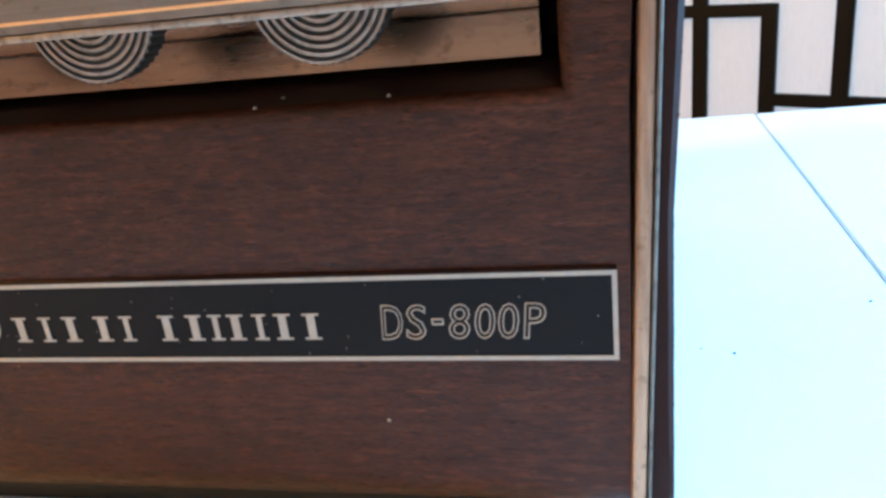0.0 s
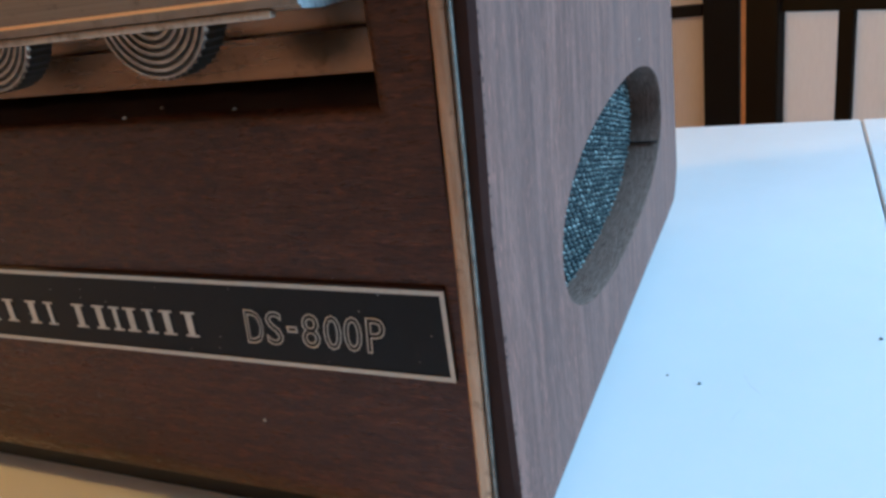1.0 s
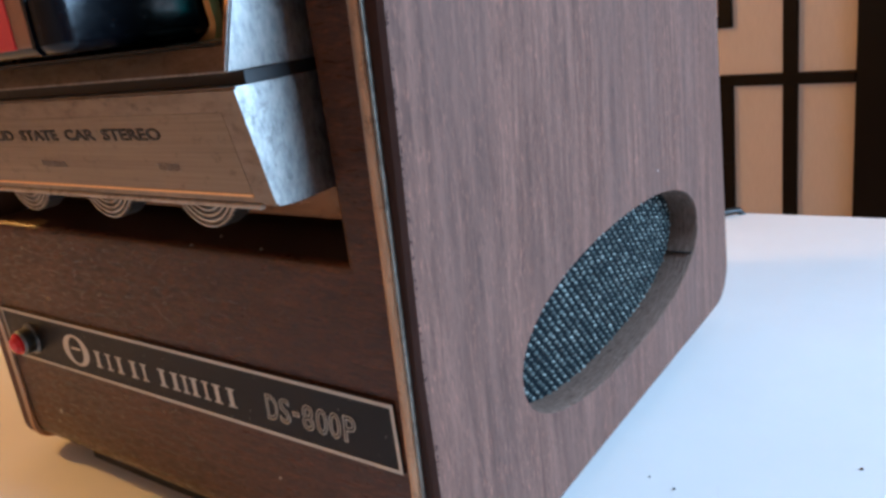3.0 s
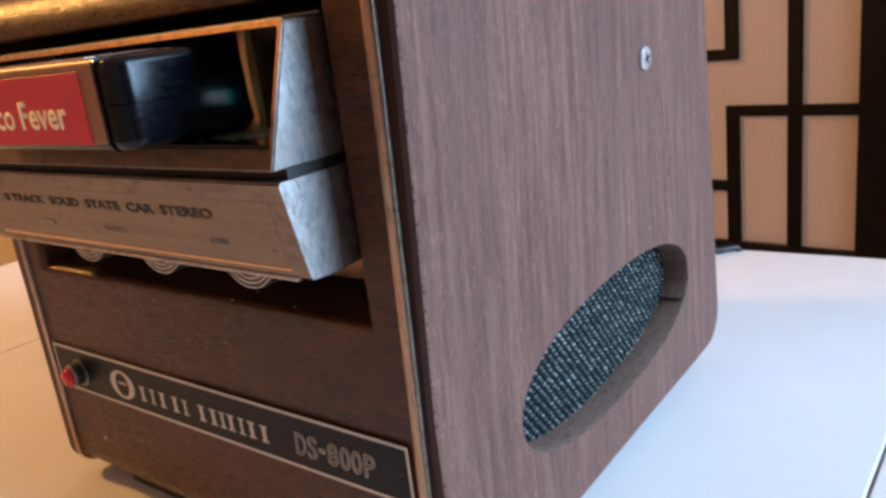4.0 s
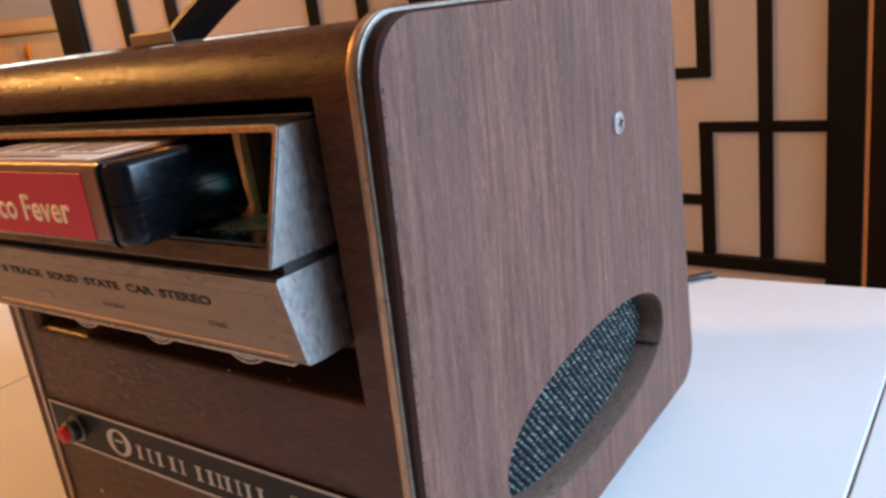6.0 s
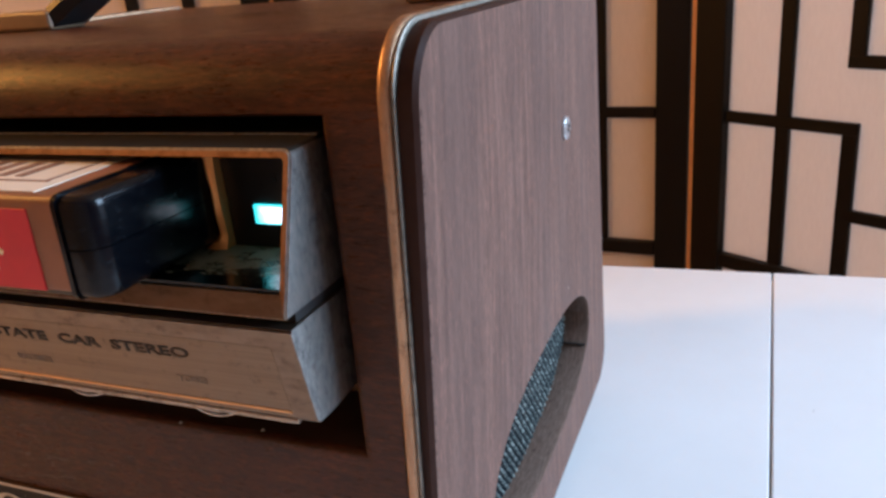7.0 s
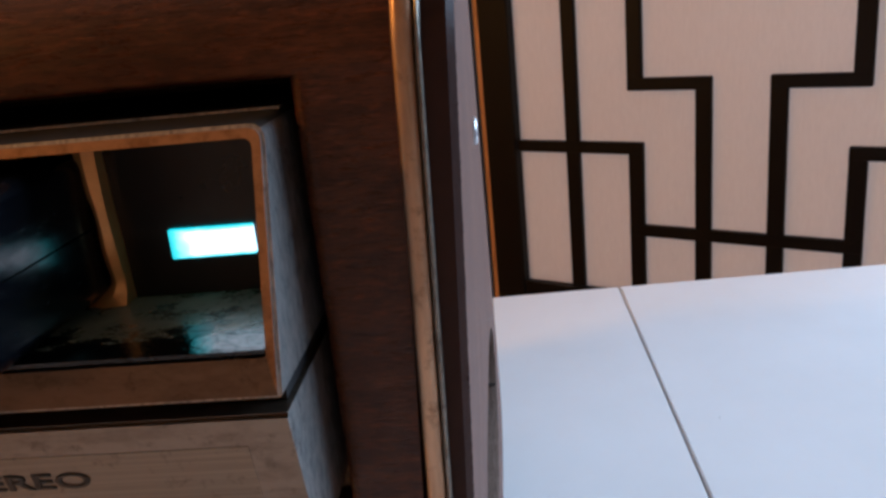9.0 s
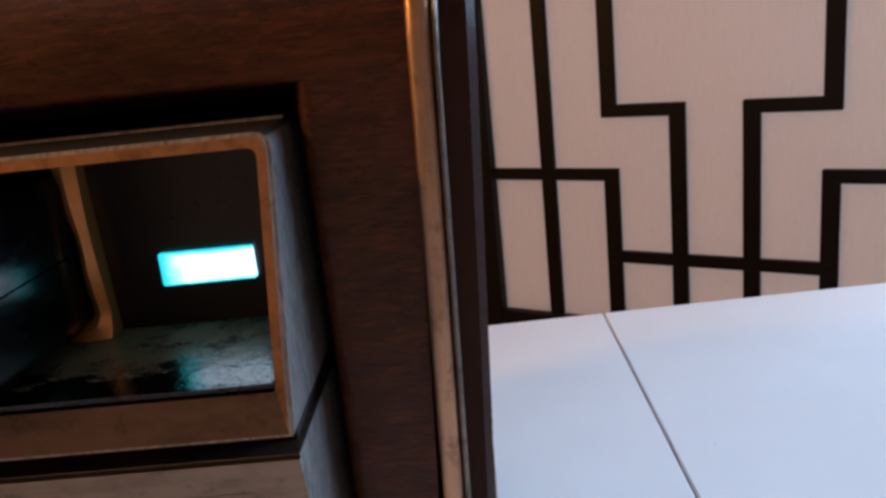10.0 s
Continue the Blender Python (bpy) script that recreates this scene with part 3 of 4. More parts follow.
def side_panel(x_out, x_in, holed):
    """Laminated board with the rounded outline; the facing one has an oval speaker hole."""
    prof = cabinet_outline(0.0, 12)
    n = 160
    bm = bmesh.new()
    if not holed:
        prism_x(prof, x_in, x_out, bm)
        return part("side_panel", bm, M_LAMINATE, player)
    outer = []
    for q, r in zip(prof, prof[1:] + prof[:1]):
        q, r = Vector(q), Vector(r)
        cuts = max(1, int((r - q).length / 0.004))
        outer += [tuple(q.lerp(r, k / cuts)) for k in range(cuts)]
    n = len(outer)

    def towards(p, grow=0.0):
        """The hole's edge on the way from its middle to the point p."""
        d = Vector((p[0] - HOLE_Y, p[1] - HOLE_Z))
        d = Vector((d.x * math.cos(HOLE_TURN) + d.y * math.sin(HOLE_TURN), d.y * math.cos(HOLE_TURN) - d.x * math.sin(HOLE_TURN)))
        k = ((abs(d.x) / (HOLE_A + grow)) ** 2.25 + (abs(d.y) / (HOLE_B + grow)) ** 2.25) ** (-1 / 2.25)
        return (HOLE_Y + k * (p[0] - HOLE_Y), HOLE_Z + k * (p[1] - HOLE_Z))

    hole = [towards(q) for q in outer]
    ch = 0.0012
    mid = Vector((0.11, 0.11))

    def shrink(p, c):
        v = mid - Vector(p)
        return Vector(p) + v.normalized() * c

    loops = [(x_in, outer), (x_out - ch, outer), (x_out, [shrink(p, ch) for p in outer]), (x_out, [towards(q, 0.0006) for q in outer]),
             (x_out - ch, hole), (XR - 0.0116, hole)]
    rows = [[bm.verts.new((x, p[0], p[1])) for p in loop] for x, loop in loops]
    for q in range(6):
        a, b = rows[q], rows[(q + 1) % 6]
        for k in range(n):
            j = (k + 1) % n
            f = bm.faces.new((a[k], a[j], b[j], b[k]))
            f.material_index = {0: 1, 1: 1, 3: 2, 4: 2}.get(q, 0)
    return part("side_panel", flare(bm), [M_LAMINATE, M_EDGE, M_CUT], player, "grey-brown laminate board with an oval hole", True)


side_panel(XR, XR - PT, True)
seam = box(XR - 0.0113, XR - 0.0007, -0.0012, 0.0010, -0.00012, 0.00012)
seam.transform(Matrix.Translation((0, *hole_point(radians(-26), -0.0002))))
part("seam", seam, M_INK, player, "fine dark joint across the hole's rim")
side_panel(XL, XL + PT, False)


def trim(x0, x1, proud=0.0014):
    """Metal band between side board and cabinet, proud of both by a little."""
    big = cabinet_outline(-proud, 12)
    small = cabinet_outline(0.012, 12)
    bm = ring_x(big, small, x0, x1)
    edges = [e for e in bm.edges if e.calc_length() > 0 and all(any((v.co - Vector((x, p[0], p[1]))).length < 1e-6 for x in (x0, x1) for p in big) for v in e.verts) and abs(e.verts[0].co.x - e.verts[1].co.x) < 1e-6]
    bmesh.ops.bevel(bm, geom=edges, offset=min(0.0012, (x1 - x0) * 0.4), segments=4, affect="EDGES", profile=0.5)
    band = part("trim_band", flare(bm), M_GOLD, player, "gold-coloured metal band with dull wear", True)
    return band


trim(XR - PT - TT + 0.0002, XR - PT - 0.0011)
trim(XL + PT + 0.0003, XL + PT + 0.0024, 0.0003)


def rounded_bead(x0, x1, n=6):
    """Half-round metal bead running round the cabinet's outline."""
    bm = bmesh.new()
    mid, r = (x0 + x1) / 2, (x1 - x0) / 2
    loops = [(mid - r * math.cos(math.pi * k / n), cabinet_outline(-0.0006 - 1.2 * r * math.sin(math.pi * k / n), 12)) for k in range(n + 1)]
    loops += [(x1, cabinet_outline(0.004, 12)), (x0, cabinet_outline(0.004, 12))]
    rows = [[bm.verts.new((x, q[0], q[1])) for q in loop] for x, loop in loops]
    for a, b in zip(rows, rows[1:] + rows[:1]):
        for k in range(len(a)):
            c = (k + 1) % len(a)
            bm.faces.new((a[k], a[c], b[c], b[k]))
    return bm


line = rounded_bead(XR - PT - 0.0010, XR - PT - 0.0001)
part("trim_bead", flare(line), M_SILVERLINE, player, "thin bright bead beside the gold band", True)

# plinth under the cabinet
part("plinth", box(-0.192, -0.026, 0.0095, 0.195, 0.0, 0.0125, 0.0012), M_BLACK, player, "low black plinth")

# grille cloth behind the hole
gx = XR - 0.0118
bm = bmesh.new()
bm.faces.new([bm.verts.new((gx, *hole_point(2 * math.pi * k / 64, 0.004))) for k in range(64)])
cloth = part("grille_cloth", bm, M_CLOTH, player, "dark blue-green woven speaker cloth")


def stitches():
    """Rows of slanting stitches of the speaker cloth."""
    rnd = random.Random(7)
    bm = bmesh.new()
    turn = radians(-52)
    along, over = Vector((math.cos(turn), math.sin(turn))), Vector((-math.sin(turn), math.cos(turn)))
    pitch, row = 0.0028, 0.0031
    for r in range(-34, 35):
        for k in range(-48, 49):
            c = along * ((k + 0.5 * (r % 2)) * pitch) + over * (r * row) + Vector((rnd.gauss(0, 0.00012), rnd.gauss(0, 0.00012)))
            ca, sa = math.cos(-HOLE_TURN), math.sin(-HOLE_TURN)
            q = Vector((c.x * ca - c.y * sa, c.x * sa + c.y * ca))
            if (abs(q.x) / (HOLE_A + 0.001)) ** 2.25 + (abs(q.y) / (HOLE_B + 0.001)) ** 2.25 > 1:
                continue
            d = (along * 0.85 + over * 0.5).normalized()
            e = Vector((-d.y, d.x))
            L, W, Hh = 0.00125 * rnd.uniform(0.85, 1.1), 0.00068 * rnd.uniform(0.8, 1.15), 0.0007
            y, z = HOLE_Y + c.x, HOLE_Z + c.y
            ring = [(-1, 0), (-0.45, 1), (0.45, 1), (1, 0), (0.45, -1), (-0.45, -1)]
            lo = [bm.verts.new((gx + 0.0001, y + d.x * L * a + e.x * W * b, z + d.y * L * a + e.y * W * b)) for a, b in ring]
            hi = [bm.verts.new((gx + Hh, y + d.x * L * a * 0.55 + e.x * W * b * 0.5, z + d.y * L * a * 0.55 + e.y * W * b * 0.5)) for a, b in ring]
            for i in range(6):
                j = (i + 1) % 6
                bm.faces.new((lo[i], lo[j], hi[j], hi[i]))
            bm.faces.new(hi)
    ob = part("stitches", bm, M_THREAD, cloth, "slanting rows of blue-grey stitches", True)
    tagged(ob, kind="stuff")


stitches()


def panel_screw():
    y, z = 0.1468, 0.1604
    head = part("screw", lathe([(0.0046, XR + 0.0001), (0.0046, XR + 0.0009), (0.0042, XR + 0.0014), (0.0024, XR + 0.0016)], "x", 28, (0, y, z)), M_SCREW, player, "bright steel cross-head screw", True)
    for a in (20, 110):
        bm = box(XR + 0.0012, XR + 0.00175, -0.0022, 0.0022, -0.0004, 0.0004)
        bm.transform(Matrix.Translation((0, y, z)) @ Matrix.Rotation(radians(a), 4, "X"))
        part("slot", bm, M_INK, head)


panel_screw()
# scratches and a pale chip on the board
for y, z, r in ((0.0085, 0.2055, 0.0007), (0.145, 0.0935, 0.0004), (0.060, 0.150, 0.0003)):
    part("chip", lathe([(r, XR + 0.00005), (r * 0.6, XR + 0.0002)], "x", 7, (0, y, z)), M_DUST, player)


def edge_wear():
    """Small dark nicks along the sawn front edge of the east board."""
    rnd = random.Random(11)
    bm = bmesh.new()
    for k in range(120):
        z = rnd.uniform(0.022, 0.196)
        r = rnd.uniform(0.0002, 0.0006)
        x = XR + warp(0.0015, z)
        lathe([(r, x - 0.0003), (r * 0.7, x + 0.00006)], "x", 6, (0, 0.0012 + rnd.uniform(0, 0.0008), z), bm)
    tagged(part("edge_wear", bm, M_EDGE, player), kind="stuff")


edge_wear()


def badge():
    x0, x1, z0, z1 = -0.2120, -0.0100, 0.0490, 0.0690
    y = 0.0006
    b = part("badge", box(x0, x1, y - 0.0002, y + 0.004, z0, z1), M_BADGE, player, "long black nameplate with pale printed border")
    t = 0.0010
    yf = y - 0.00045
    for a in ((x0, x1, z1 - t, z1), (x0, x1, z0, z0 + t), (x1 - t, x1, z0 + t, z1 - t), (x0, x0 + t, z0 + t, z1 - t)):
        part("border", box(a[0], a[1], yf, y - 0.0003, a[2], a[3]), M_PRINT, b)
    part("ridge", box(x0, x1, yf, y + 0.003, z1 + 0.0002, z1 + 0.0006, 0.0001, 1), M_EDGE, b)
    # round emblem: a plain ring with a bar
    cx, cz = -0.1610, 0.0586
    bm = bmesh.new()
    n = 40
    rows = []
    for rx, rz, yy in ((0.0085, 0.0062, yf), (0.0046, 0.0052, yf)):
        rows.append([bm.verts.new((cx + rx * math.cos(2 * math.pi * k / n), yy, cz + rz * math.sin(2 * math.pi * k / n))) for k in range(n)])
    for k in range(n):
        j = (k + 1) % n
        bm.faces.new((rows[0][k], rows[0][j], rows[1][j], rows[1][k]))
    part("emblem", bm, M_PRINT, b, "plain round cream emblem")
    part("emblem_bar", box(cx - 0.0028, cx + 0.0028, yf, y - 0.0003, cz + 0.0002, cz + 0.0010), M_PRINT, b)
    # maker's mark as plain serifed bars, one group a sign
    for lx, rx, stems in ((-0.1490, -0.1385, 2), (-0.1375, -0.1300, 1), (-0.1275, -0.1175, 2), (-0.1130, -0.1055, 1), (-0.1045, -0.0955, 2), (-0.0945, -0.0850, 2), (-0.0835, -0.0793, 1), (-0.0785, -0.0712, 1)):
        zb, zt = 0.0543, 0.0606
        mids = (lx + 0.0020, rx - 0.0018) if stems == 2 else ((lx + rx) / 2,)
        for k, mx in enumerate(mids):
            hw = (0.0009, 0.0006)[k]
            bm = box(mx - hw, mx + hw, yf, y - 0.0003, zb + 0.0005, zt - 0.0005)
            for za in (zb, zt - 0.0005):
                box(mx - hw - 0.0010, mx + hw + 0.0010, yf, y - 0.0003, za, za + 0.0005, bm=bm)
            part("mark", bm, M_PRINT, b)
    for ch, off, wide in (("D", 0.0, 0.0050), ("S", 0.0054, 0.0048), ("8", 0.0147, 0.0048), ("0", 0.0203, 0.0044), ("0", 0.0252, 0.0044), ("P", 0.0302, 0.0050)):
        part("character", letters(ch, wide, 0.0083, plane_at(-0.0594 + off, yf + 0.0001, 0.0540), outline=0.015, shear=0.12), M_PRINT, b, "thin outlined cream character")
    part("character", letters("-", 0.0026, 0.0016, plane_at(-0.0482, yf + 0.0001, 0.0574), outline=0.02), M_PRINT, b)
    # dust
    rnd = random.Random(3)
    bm = bmesh.new()
    for _ in range(70):
        px, pz, r = rnd.uniform(x0, x1), rnd.uniform(z0 - 0.002, z1 + 0.002), rnd.uniform(0.00006, 0.0002)
        lathe([(r, yf - 0.0000), (r * 0.5, yf - 0.0001)], "y", 5, (px, 0, pz), bm)
    tagged(part("dust_specks", bm, M_DUST, b), kind="stuff")
    # pilot lamp
    jx, jz = -0.1925, 0.0584
    j = part("pilot_lamp", lathe([(0.0062, y - 0.0003), (0.0062, y - 0.0009), (0.0050, y - 0.0014), (0.0050, y - 0.0050), (0.0044, y - 0.0057)], "y", 28, (jx, 0, jz)), M_CAP_DARK, player, "dark metal collar with a faceted red jewel", True)
    part("jewel", lathe([(0.0042, y - 0.0053), (0.0041, y - 0.0066), (0.0030, y - 0.0082), (0.0010, y - 0.0089)], "y", 10, (jx, 0, jz)), M_JEWEL, j, "faceted red jewel")


badge()
for x, z, w in ((-0.061, 0.033, 0.0005), (-0.189, 0.027, 0.0011)):
    part("chip", lathe([(w, 0.0012), (w * 0.5, 0.0008)], "y", 7, (x, 0, z)), M_DUST, player)


def handle():
    h = new("carrying_handle")
    h.parent = player
    tagged(h, "black strap handle with gold end caps")
    for x0, x1, y0 in ((-0.2100, -0.1775, 0.0815), (-0.043, -0.0105, 0.1080)):
        bm = box(x0, x1, y0, y0 + 0.019, TOP - 0.001, TOP + 0.0062, 0.0014)
        part("end_cap", bm, M_CAP, h, "dull tan metal end cap")
    pts = []
    for k in range(29):
        u = k / 28
        pts.append((-0.1795 + u * 0.139, 0.0910 + 0.0265 * u, TOP + 0.0030 + 0.028 * math.sin(math.pi * u)))
    bm = bmesh.new()
    rows = []
    for i, p in enumerate(pts):
        q = Vector(p)
        rows.append([bm.verts.new(q + Vector((0, s * 0.0092, t))) for s, t in ((-1, 0.001), (-0.85, 0.0040), (0.85, 0.0040), (1, 0.001), (0.9, -0.0044), (-0.9, -0.0044))])
    for a, c in zip(rows, rows[1:]):
        for k in range(6):
            j = (k + 1) % 6
            bm.faces.new((a[k], a[j], c[j], c[k]))
    bm.faces.new(rows[0])
    bm.faces.new(rows[-1])
    part("strap", bm, M_STRAP, h, "black moulded strap", True)


handle()


# ---------------- stereo unit set into the recess ----------------
BX0, BX1 = -0.1965, -0.0203
unit = new("stereo_unit")
unit.parent = player
tagged(unit, "champagne metal car stereo with a cartridge slot")
UF_T, UF_B = (-0.0095, 0.1898), (-0.0215, 0.1540)     # upper frame: top and bottom of its front (y, z)
LF_T, LF_B = (-0.0205, 0.1510), (-0.0148, 0.1240)     # lower face


def slot_frame():
    """Open frame round the cartridge slot: front border, side cheeks, floor and roof."""
    def at(x, z, off=0.0):
        u = (z - UF_B[1]) / (UF_T[1] - UF_B[1])
        return Vector((x, UF_B[0] + u * (UF_T[0] - UF_B[0]) + off, z))
    bm = bmesh.new()
    ix0, ix1, iz0, iz1 = BX0 + 0.0025, BX1 - 0.0018, 0.1594, 0.1880
    r = 0.0022
    def loop(x0, x1, z0, z1, rad, off=0.0, n=4):
        flat = fillet([(x0, z0), (x1, z0), (x1, z1), (x0, z1)], [0.0004, 0.0004, rad, rad], n)
        return [at(p[0], p[1], off) for p in flat]
    outer, inner = loop(BX0, BX1, UF_B[1], UF_T[1], r), loop(ix0, ix1, iz0, iz1, 0.0012)
    back_o, back_i = [Vector((p.x, 0.05, p.z)) for p in outer], [Vector((p.x, 0.0062, p.z)) for p in inner]
    rows = [[bm.verts.new(p) for p in l] for l in (back_o, outer, inner, back_i)]
    n = len(outer)
    for q, mi in ((0, 0), (1, 1), (2, 2)):
        a, b = rows[q], rows[q + 1]
        for k in range(n):
            j = (k + 1) % n
            f = bm.faces.new((a[k], a[j], b[j], b[k]))
            f.material_index = mi
    bm.normal_update()
    for f in bm.faces:
        if f.material_index == 0 and abs(f.normal.z) > 0.8:
            f.material_index = 3
        if f.material_index == 1 and f.calc_center_median().z < iz0:
            f.material_index = 4
    edge = [e for e in bm.edges if e.verts[0] in rows[1] and e.verts[1] in rows[1]]
    bmesh.ops.bevel(bm, geom=edge, offset=0.0005, segments=2, affect="EDGES")
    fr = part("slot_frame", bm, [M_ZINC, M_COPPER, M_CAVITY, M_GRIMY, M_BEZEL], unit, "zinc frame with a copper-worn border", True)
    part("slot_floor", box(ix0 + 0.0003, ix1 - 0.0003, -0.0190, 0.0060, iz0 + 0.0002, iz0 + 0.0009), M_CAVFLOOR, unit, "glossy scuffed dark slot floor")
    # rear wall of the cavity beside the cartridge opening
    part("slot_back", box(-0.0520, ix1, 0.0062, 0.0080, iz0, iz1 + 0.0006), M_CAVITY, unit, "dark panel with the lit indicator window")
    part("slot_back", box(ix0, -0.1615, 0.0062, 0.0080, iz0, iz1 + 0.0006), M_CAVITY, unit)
    part("indicator", box(-0.0434, -0.0292, 0.0050, 0.0061, 0.1668, 0.1718, 0.0002, 1), M_LIT, unit, "glowing pale cyan indicator window")
    # bent copper liner edge beside the cartridge, its foot flared and its edge torn
    bm = bmesh.new()
    rows = []
    for k in range(25):
        u = k / 24
        z = iz0 + 0.001 + (iz1 - iz0 - 0.001) * u
        foot = max(0.0, 1 - u * 7) ** 1.5
        tear = 0.0007 * math.exp(-((u - 0.55) / 0.16) ** 2)
        xr = -0.0514 - 0.0006 * u
        xl = xr - 0.0022 - 0.0016 * u - 0.0045 * foot + tear * 1.2
        yf = 0.0038 - 0.0012 * math.sin(3.0 * u) - 0.002 * foot
        rows.append([bm.verts.new(q) for q in ((xl, yf + 0.0006, z), ((xl + xr) / 2, yf - 0.0004, z), (xr, yf + 0.0003, z), (xr, 0.0061, z), (xl, 0.0061, z))])
    for a, b in zip(rows, rows[1:]):
        for k in range(5):
            j = (k + 1) % 5
            bm.faces.new((a[k], a[j], b[j], b[k]))
    bm.faces.new(rows[0])
    bm.faces.new(rows[-1])
    part("liner_edge", bm, M_LINER, unit, "bent copper liner edge", True)


slot_frame()
part("top_strip", box(BX0 + 0.002, BX1 - 0.001, 0.0035, 0.0058, 0.1900, 0.1904), M_ZINC, unit, "dull metal strip above the slot")


def lower_face():
    prof = [LF_T, LF_B, (-0.0085, LF_B[1] - 0.0006), (0.05, LF_B[1] + 0.001), (0.05, LF_T[1])]
    bm = prism_x(prof, BX0, BX1)
    long_edges = [e for e in bm.edges if abs(e.verts[0].co.x - e.verts[1].co.x) > 0.05 and e.verts[0].co.y < 0]
    bmesh.ops.bevel(bm, geom=long_edges, offset=0.0006, segments=2, affect="EDGES")
    bm.normal_update()
    for f in bm.faces:
        f.material_index = 1 if abs(f.normal.x) > 0.9 else 0
    body = part("lower_bezel", bm, [M_BEZEL, M_ZINC], unit, "champagne face leaning inward below the slot", True)
    part("groove", box(BX0 + 0.001, BX1 - 0.001, -0.016, 0.048, LF_T[1] + 0.0001, UF_B[1] - 0.0001), M_BLACK, unit, "dark groove between the two halves")
    # brushed plate set on the leaning face
    dy, dz = LF_B[0] - LF_T[0], LF_B[1] - LF_T[1]
    lean = math.degrees(math.atan2(dy, -dz))

    def on_face(x, down):
        """A writing plane on the leaning face, its origin that far below the upper edge."""
        L = math.hypot(dy, dz)
        return pose(x, LF_T[0] + dy * down / L - 0.0006, LF_T[1] + dz * down / L, 90 + lean, 0, 0)

    bm = bmesh.new()
    box(0, 0.1615, 0, 0.0195, -0.0009, -0.00052, 0.00003, 1, bm)
    bm.transform(on_face(-0.1885, 0.0250))
    part("face_plate", bm, M_PLATE, body, "brushed pale gold plate")
    bm = box(0, 0.1615, 0, 0.0006, -0.0008, -0.00035)
    bm.transform(on_face(-0.1885, 0.0256))
    part("lip", box(BX0 + 0.0012, BX1 - 0.0055, LF_B[0] - 0.0003, LF_B[0] + 0.0016, LF_B[1] - 0.0011, LF_B[1] + 0.0003, 0.0004), M_LIP, body, "worn bright lower edge", True)
    part("plate_rim", bm, M_LINER, body, "worn bright lower rim")
    part("lettering", letters("8 TRACK  SOLID  STATE  CAR  STEREO", 0.1215, 0.0031, on_face(-0.1735, 0.0118) @ pose(0, 0, -0.00046), bold=0.022), M_OLD_INK, body, "small black printed capitals")
    part("lettering", letters("TONE", 0.0090, 0.0020, on_face(-0.0585, 0.0198) @ pose(0, 0, -0.00046)), M_FAINT, body, "faded printed capitals")
    part("lettering", letters("BALANCE", 0.0125, 0.0020, on_face(-0.1130, 0.0198) @ pose(0, 0, -0.00046)), M_FAINT, body, "faded printed capitals")
    bm = box(0, 0.011, 0, 0.0019, 0.0, 0.0002)
    bm.transform(on_face(-0.1560, 0.0198) @ pose(0, 0, -0.00046))
    part("lettering", bm, M_FAINT, body, "faded printed word")


lower_face()

# polished chassis strip below, set back in the recess
part("chassis", prism_x([(0.0272, 0.1072), (0.0284, 0.1162), (0.060, 0.1162), (0.060, 0.1072)], BX0 - 0.004, -0.0242), M_CHROME, unit, "polished metal chassis strip")
part("chassis_ledge", box(BX0 - 0.002, -0.0246, 0.0345, 0.060, 0.1164, 0.1224), M_CHROME, unit)


def knob(x, z):
    """Thumb dial with fine turned rings and a milled rim, half hidden behind the bezel."""
    r0 = 0.0135
    prof = [(0.004, 0.026), (0.004, 0.0035), (r0 - 0.0008, 0.0030), (r0, 0.0022), (r0, -0.0032), (r0 - 0.0004, -0.0040)]
    r = r0 - 0.0009
    for g in range(8):
        prof += [(r, -0.0040), (r - 0.00015, -0.0032), (r - 0.0007, -0.0032), (r - 0.00085, -0.0040)]
        r -= 0.00150
    prof.append((0.0006, -0.0040))
    n = 96
    bm = lathe(prof, "y", n, (x, 0, z))
    for v in bm.verts:
        d = Vector((v.co.x - x, v.co.z - z))
        if d.length > r0 - 0.0002 and int(round(math.atan2(d.y, d.x) / (2 * math.pi) * n)) % 2:
            v.co.x, v.co.z = x + d.x * 0.965, z + d.y * 0.965
    bm.normal_update()
    for f in bm.faces:
        c = f.calc_center_median()
        rim = math.hypot(c.x - x, c.z - z) > r0 - 0.0009 and c.y > -0.0030
        f.material_index = 1 if (-0.0034 < c.y < -0.0030 and abs(f.normal.y) > 0.5) or c.y > 0.002 or rim else 0
    return part("dial", bm, [M_KNOB, M_KNOB_GROOVE], unit, "turned aluminium thumb dial with dark rings")


for kx in (-0.0605, -0.1065, -0.1525):
    knob(kx, 0.1264)
# flecks of dust along the recess lip
for x, y in ((-0.0785, 0.0012), (-0.0760, 0.010), (-0.052, 0.004)):
    part("dust_fleck", lathe([(0.0006, WZ0 + 0.0001), (0.0003, WZ0 + 0.0006)], "z", 6, (x, y, 0)), M_DUST, player)


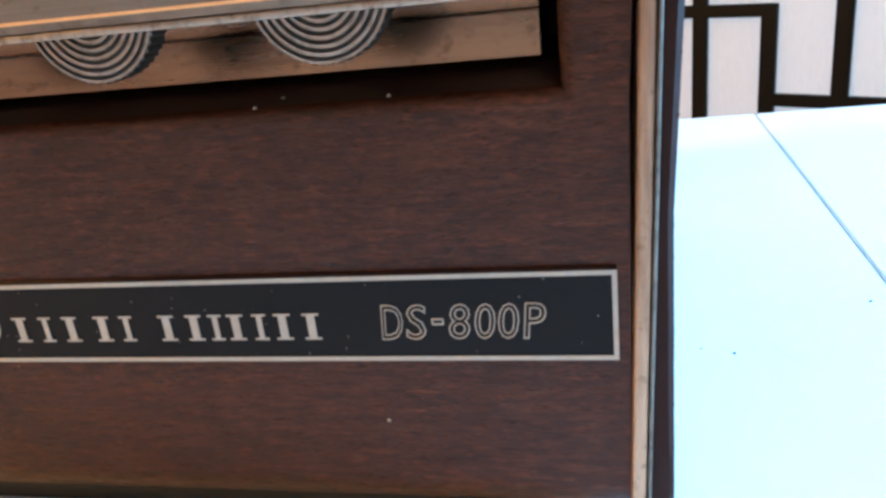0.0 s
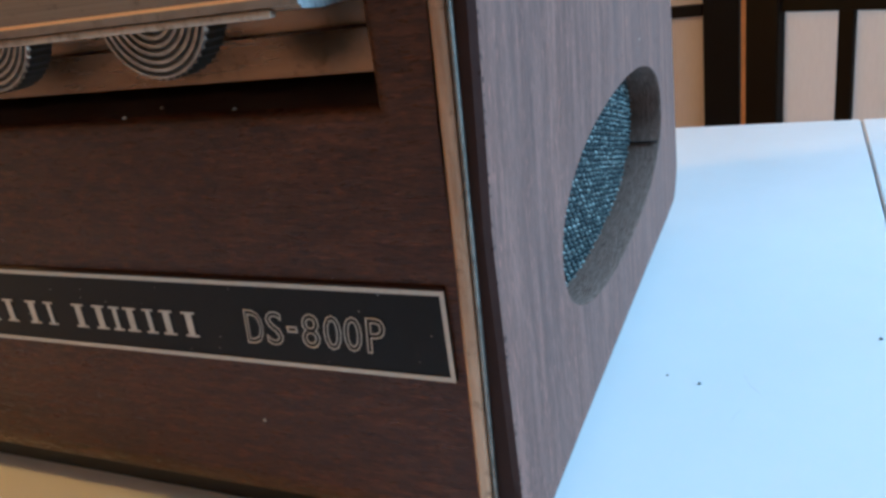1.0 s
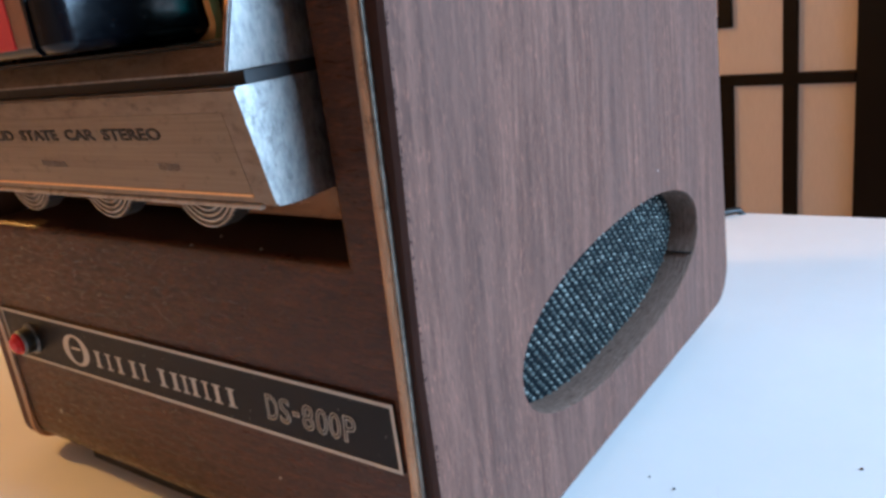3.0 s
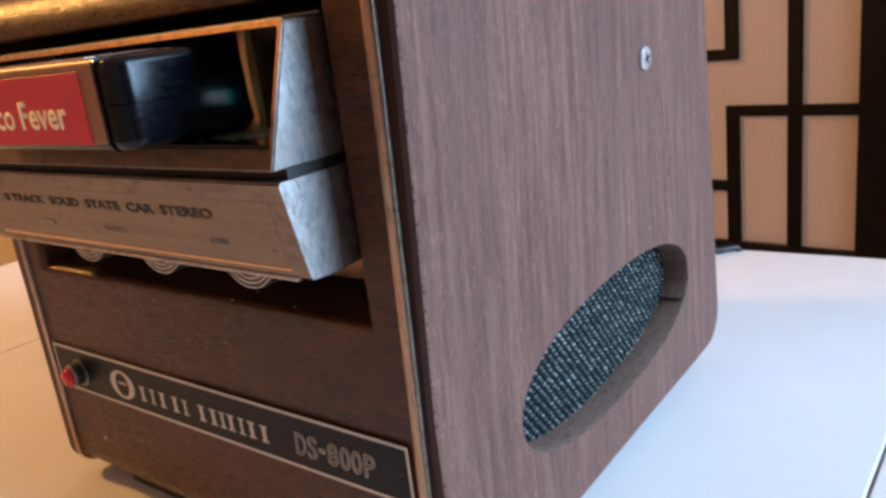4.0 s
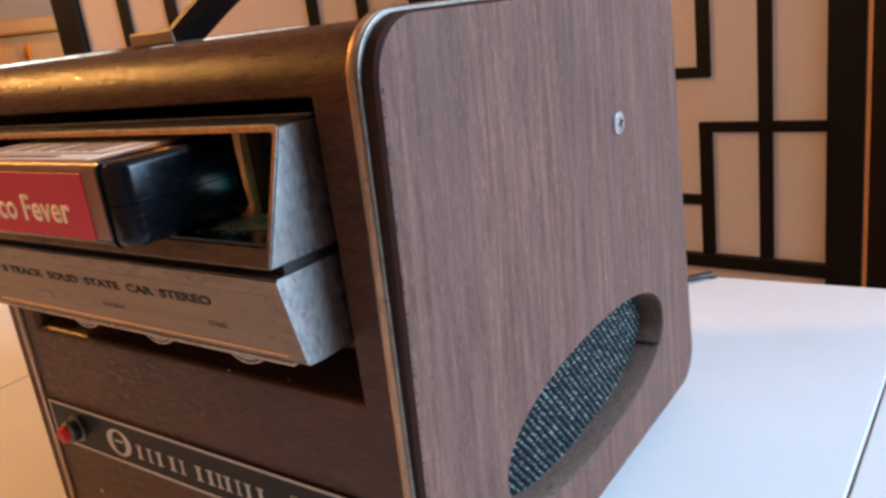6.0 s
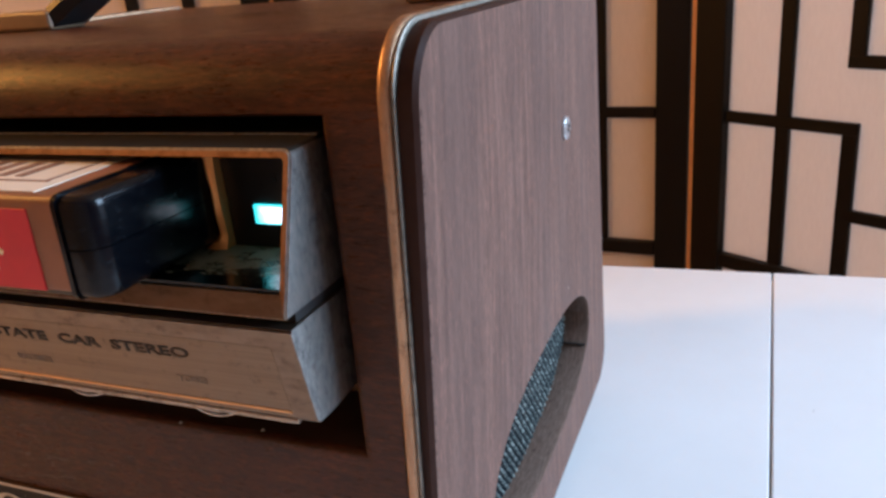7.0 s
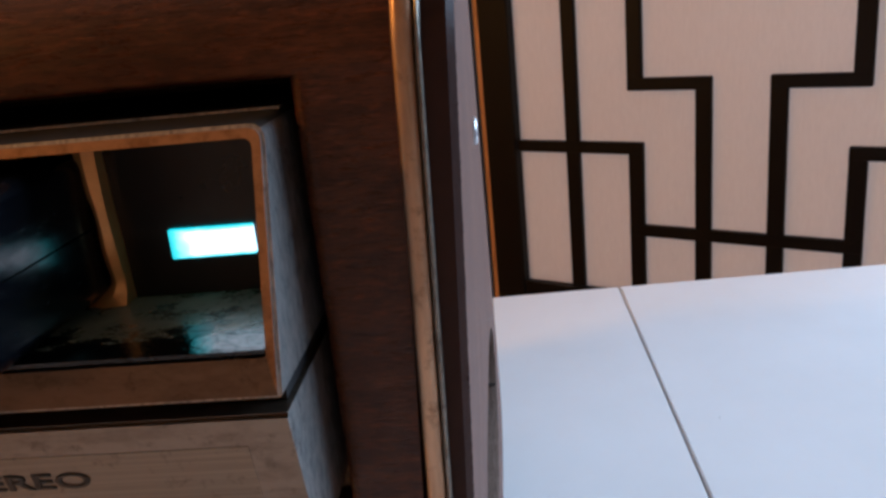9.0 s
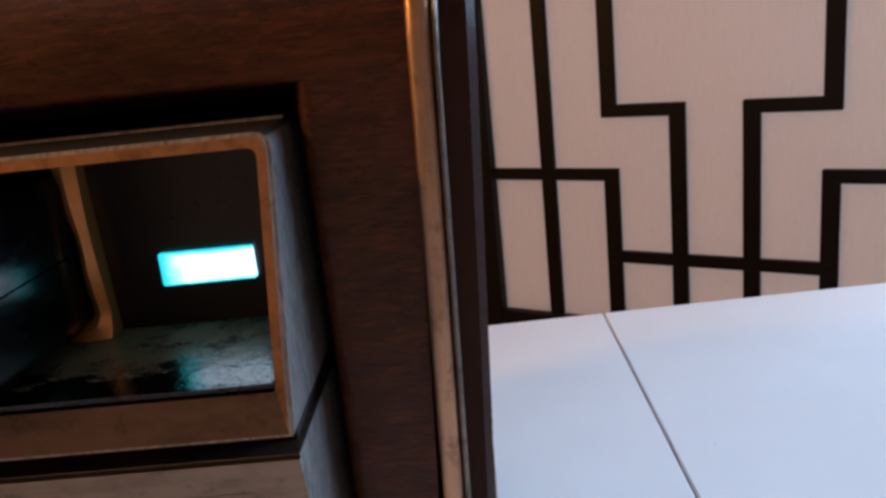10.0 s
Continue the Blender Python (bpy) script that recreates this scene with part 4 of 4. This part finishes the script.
# ---------------- cartridge ----------------
def cartridge():
    c = thing("tape_cartridge", "dark plastic tape cartridge with a red label in the slot", "cartridge")
    x0, x1, z0, z1, yf, yb = -0.1600, -0.0545, 0.1618, 0.1855, -0.0360, 0.060
    zm = (z0 + z1) / 2

    def soft_block(ax, bx, ay, by, az, bz, corner, edge):
        bm = box(ax, bx, ay, by, az, bz)
        ed = [e for e in bm.edges if abs(e.verts[0].co.z - e.verts[1].co.z) > 0.002]
        bmesh.ops.bevel(bm, geom=ed, offset=corner, segments=6, affect="EDGES", profile=0.5)
        return bm

    for a, b in ((z0, zm - 0.00015), (zm + 0.00015, z1)):
        bm = soft_block(x0, x1, yf, yb, a, b, 0.0054, 0)
        tip = z0 if a == z0 else z1
        ed = [e for e in bm.edges if all(abs(v.co.z - tip) < 1e-6 for v in e.verts)]
        bmesh.ops.bevel(bm, geom=ed, offset=0.0026, segments=5, affect="EDGES", profile=0.5)
        part("shell_half", bm, M_CART, c, "dark blue-black moulded plastic", True)
    part("shell_core", box(x0 + 0.0008, x1 - 0.0008, yf + 0.0045, yb - 0.001, zm - 0.0006, zm + 0.0006), M_CART, c)
    ridge = fillet([(yf - 0.0006, z0 - 0.0002), (yb - 0.003, z0 - 0.0002), (yb - 0.003, z1 + 0.0005), (yf - 0.0006, z1 + 0.0005)], [0.0022, 0, 0, 0.0026], 6)
    part("cap_ridge", prism_x(ridge, -0.0638, -0.0626), M_CART, c, "narrow raised ridge beside the label", True)
    lx0, lx1 = -0.1540, -0.0640
    wrap = fillet([(yf - 0.0003, z0 + 0.0014), (yb - 0.002, z0 + 0.0014), (yb - 0.002, z1 + 0.00025), (yf - 0.0003, z1 + 0.00025)], [0.0018, 0, 0, 0.0020], 6)
    part("wrap_label", prism_x(wrap, lx0, lx1), M_BROWN, c, "copper-brown printed label", True)
    top = part("title_panel", box(lx0 + 0.002, -0.0705, yf + 0.0022, yb - 0.004, z1 + 0.0001, z1 + 0.0005), M_PAPER, c, "cream panel with brown printed ornament")
    front = part("front_label", box(-0.1420, -0.0712, yf - 0.0006, yf - 0.0001, 0.1638, 0.1828, 0.0001, 1), M_RED, c, "bright red title label")
    part("side_label", box(lx0 + 0.001, -0.1422, yf - 0.0006, yf - 0.0001, 0.1638, 0.1828, 0.0001, 1), M_PAPER, c, "cream label end")
    part("title", letters("Disco Fever", 0.0565, 0.0080, plane_at(-0.1375, yf - 0.00062, 0.1680), extrude=0.00003, bold=0.022), M_TEXT_YELLOW, front, "pale yellow printed title")
    # ornament on the top: ruled banner and heavy bars
    zt = z1 + 0.0005
    for a in ((-0.150, -0.076, -0.0075, -0.0069), (-0.150, -0.074, -0.0265, -0.0259), (-0.0755, -0.0748, -0.0262, -0.0072)):
        part("rule", box(a[0], a[1], a[2], a[3], zt, zt + 0.0002), M_TEXT_BROWN, top)
    for k, xk in enumerate((-0.148, -0.134, -0.120, -0.106, -0.094)):
        part("sign_bar", box(xk, xk + 0.0030, -0.023, -0.0105, zt, zt + 0.0002), M_TEXT_BROWN, top)
        part("sign_bar", box(xk + 0.0058, xk + 0.0086, -0.023, -0.0105, zt, zt + 0.0002), M_TEXT_BROWN, top)
    part("small_print", box(-0.140, -0.092, -0.0315, -0.0290, zt, zt + 0.0002), M_TEXT_BROWN, top)
    return c


cartridge()
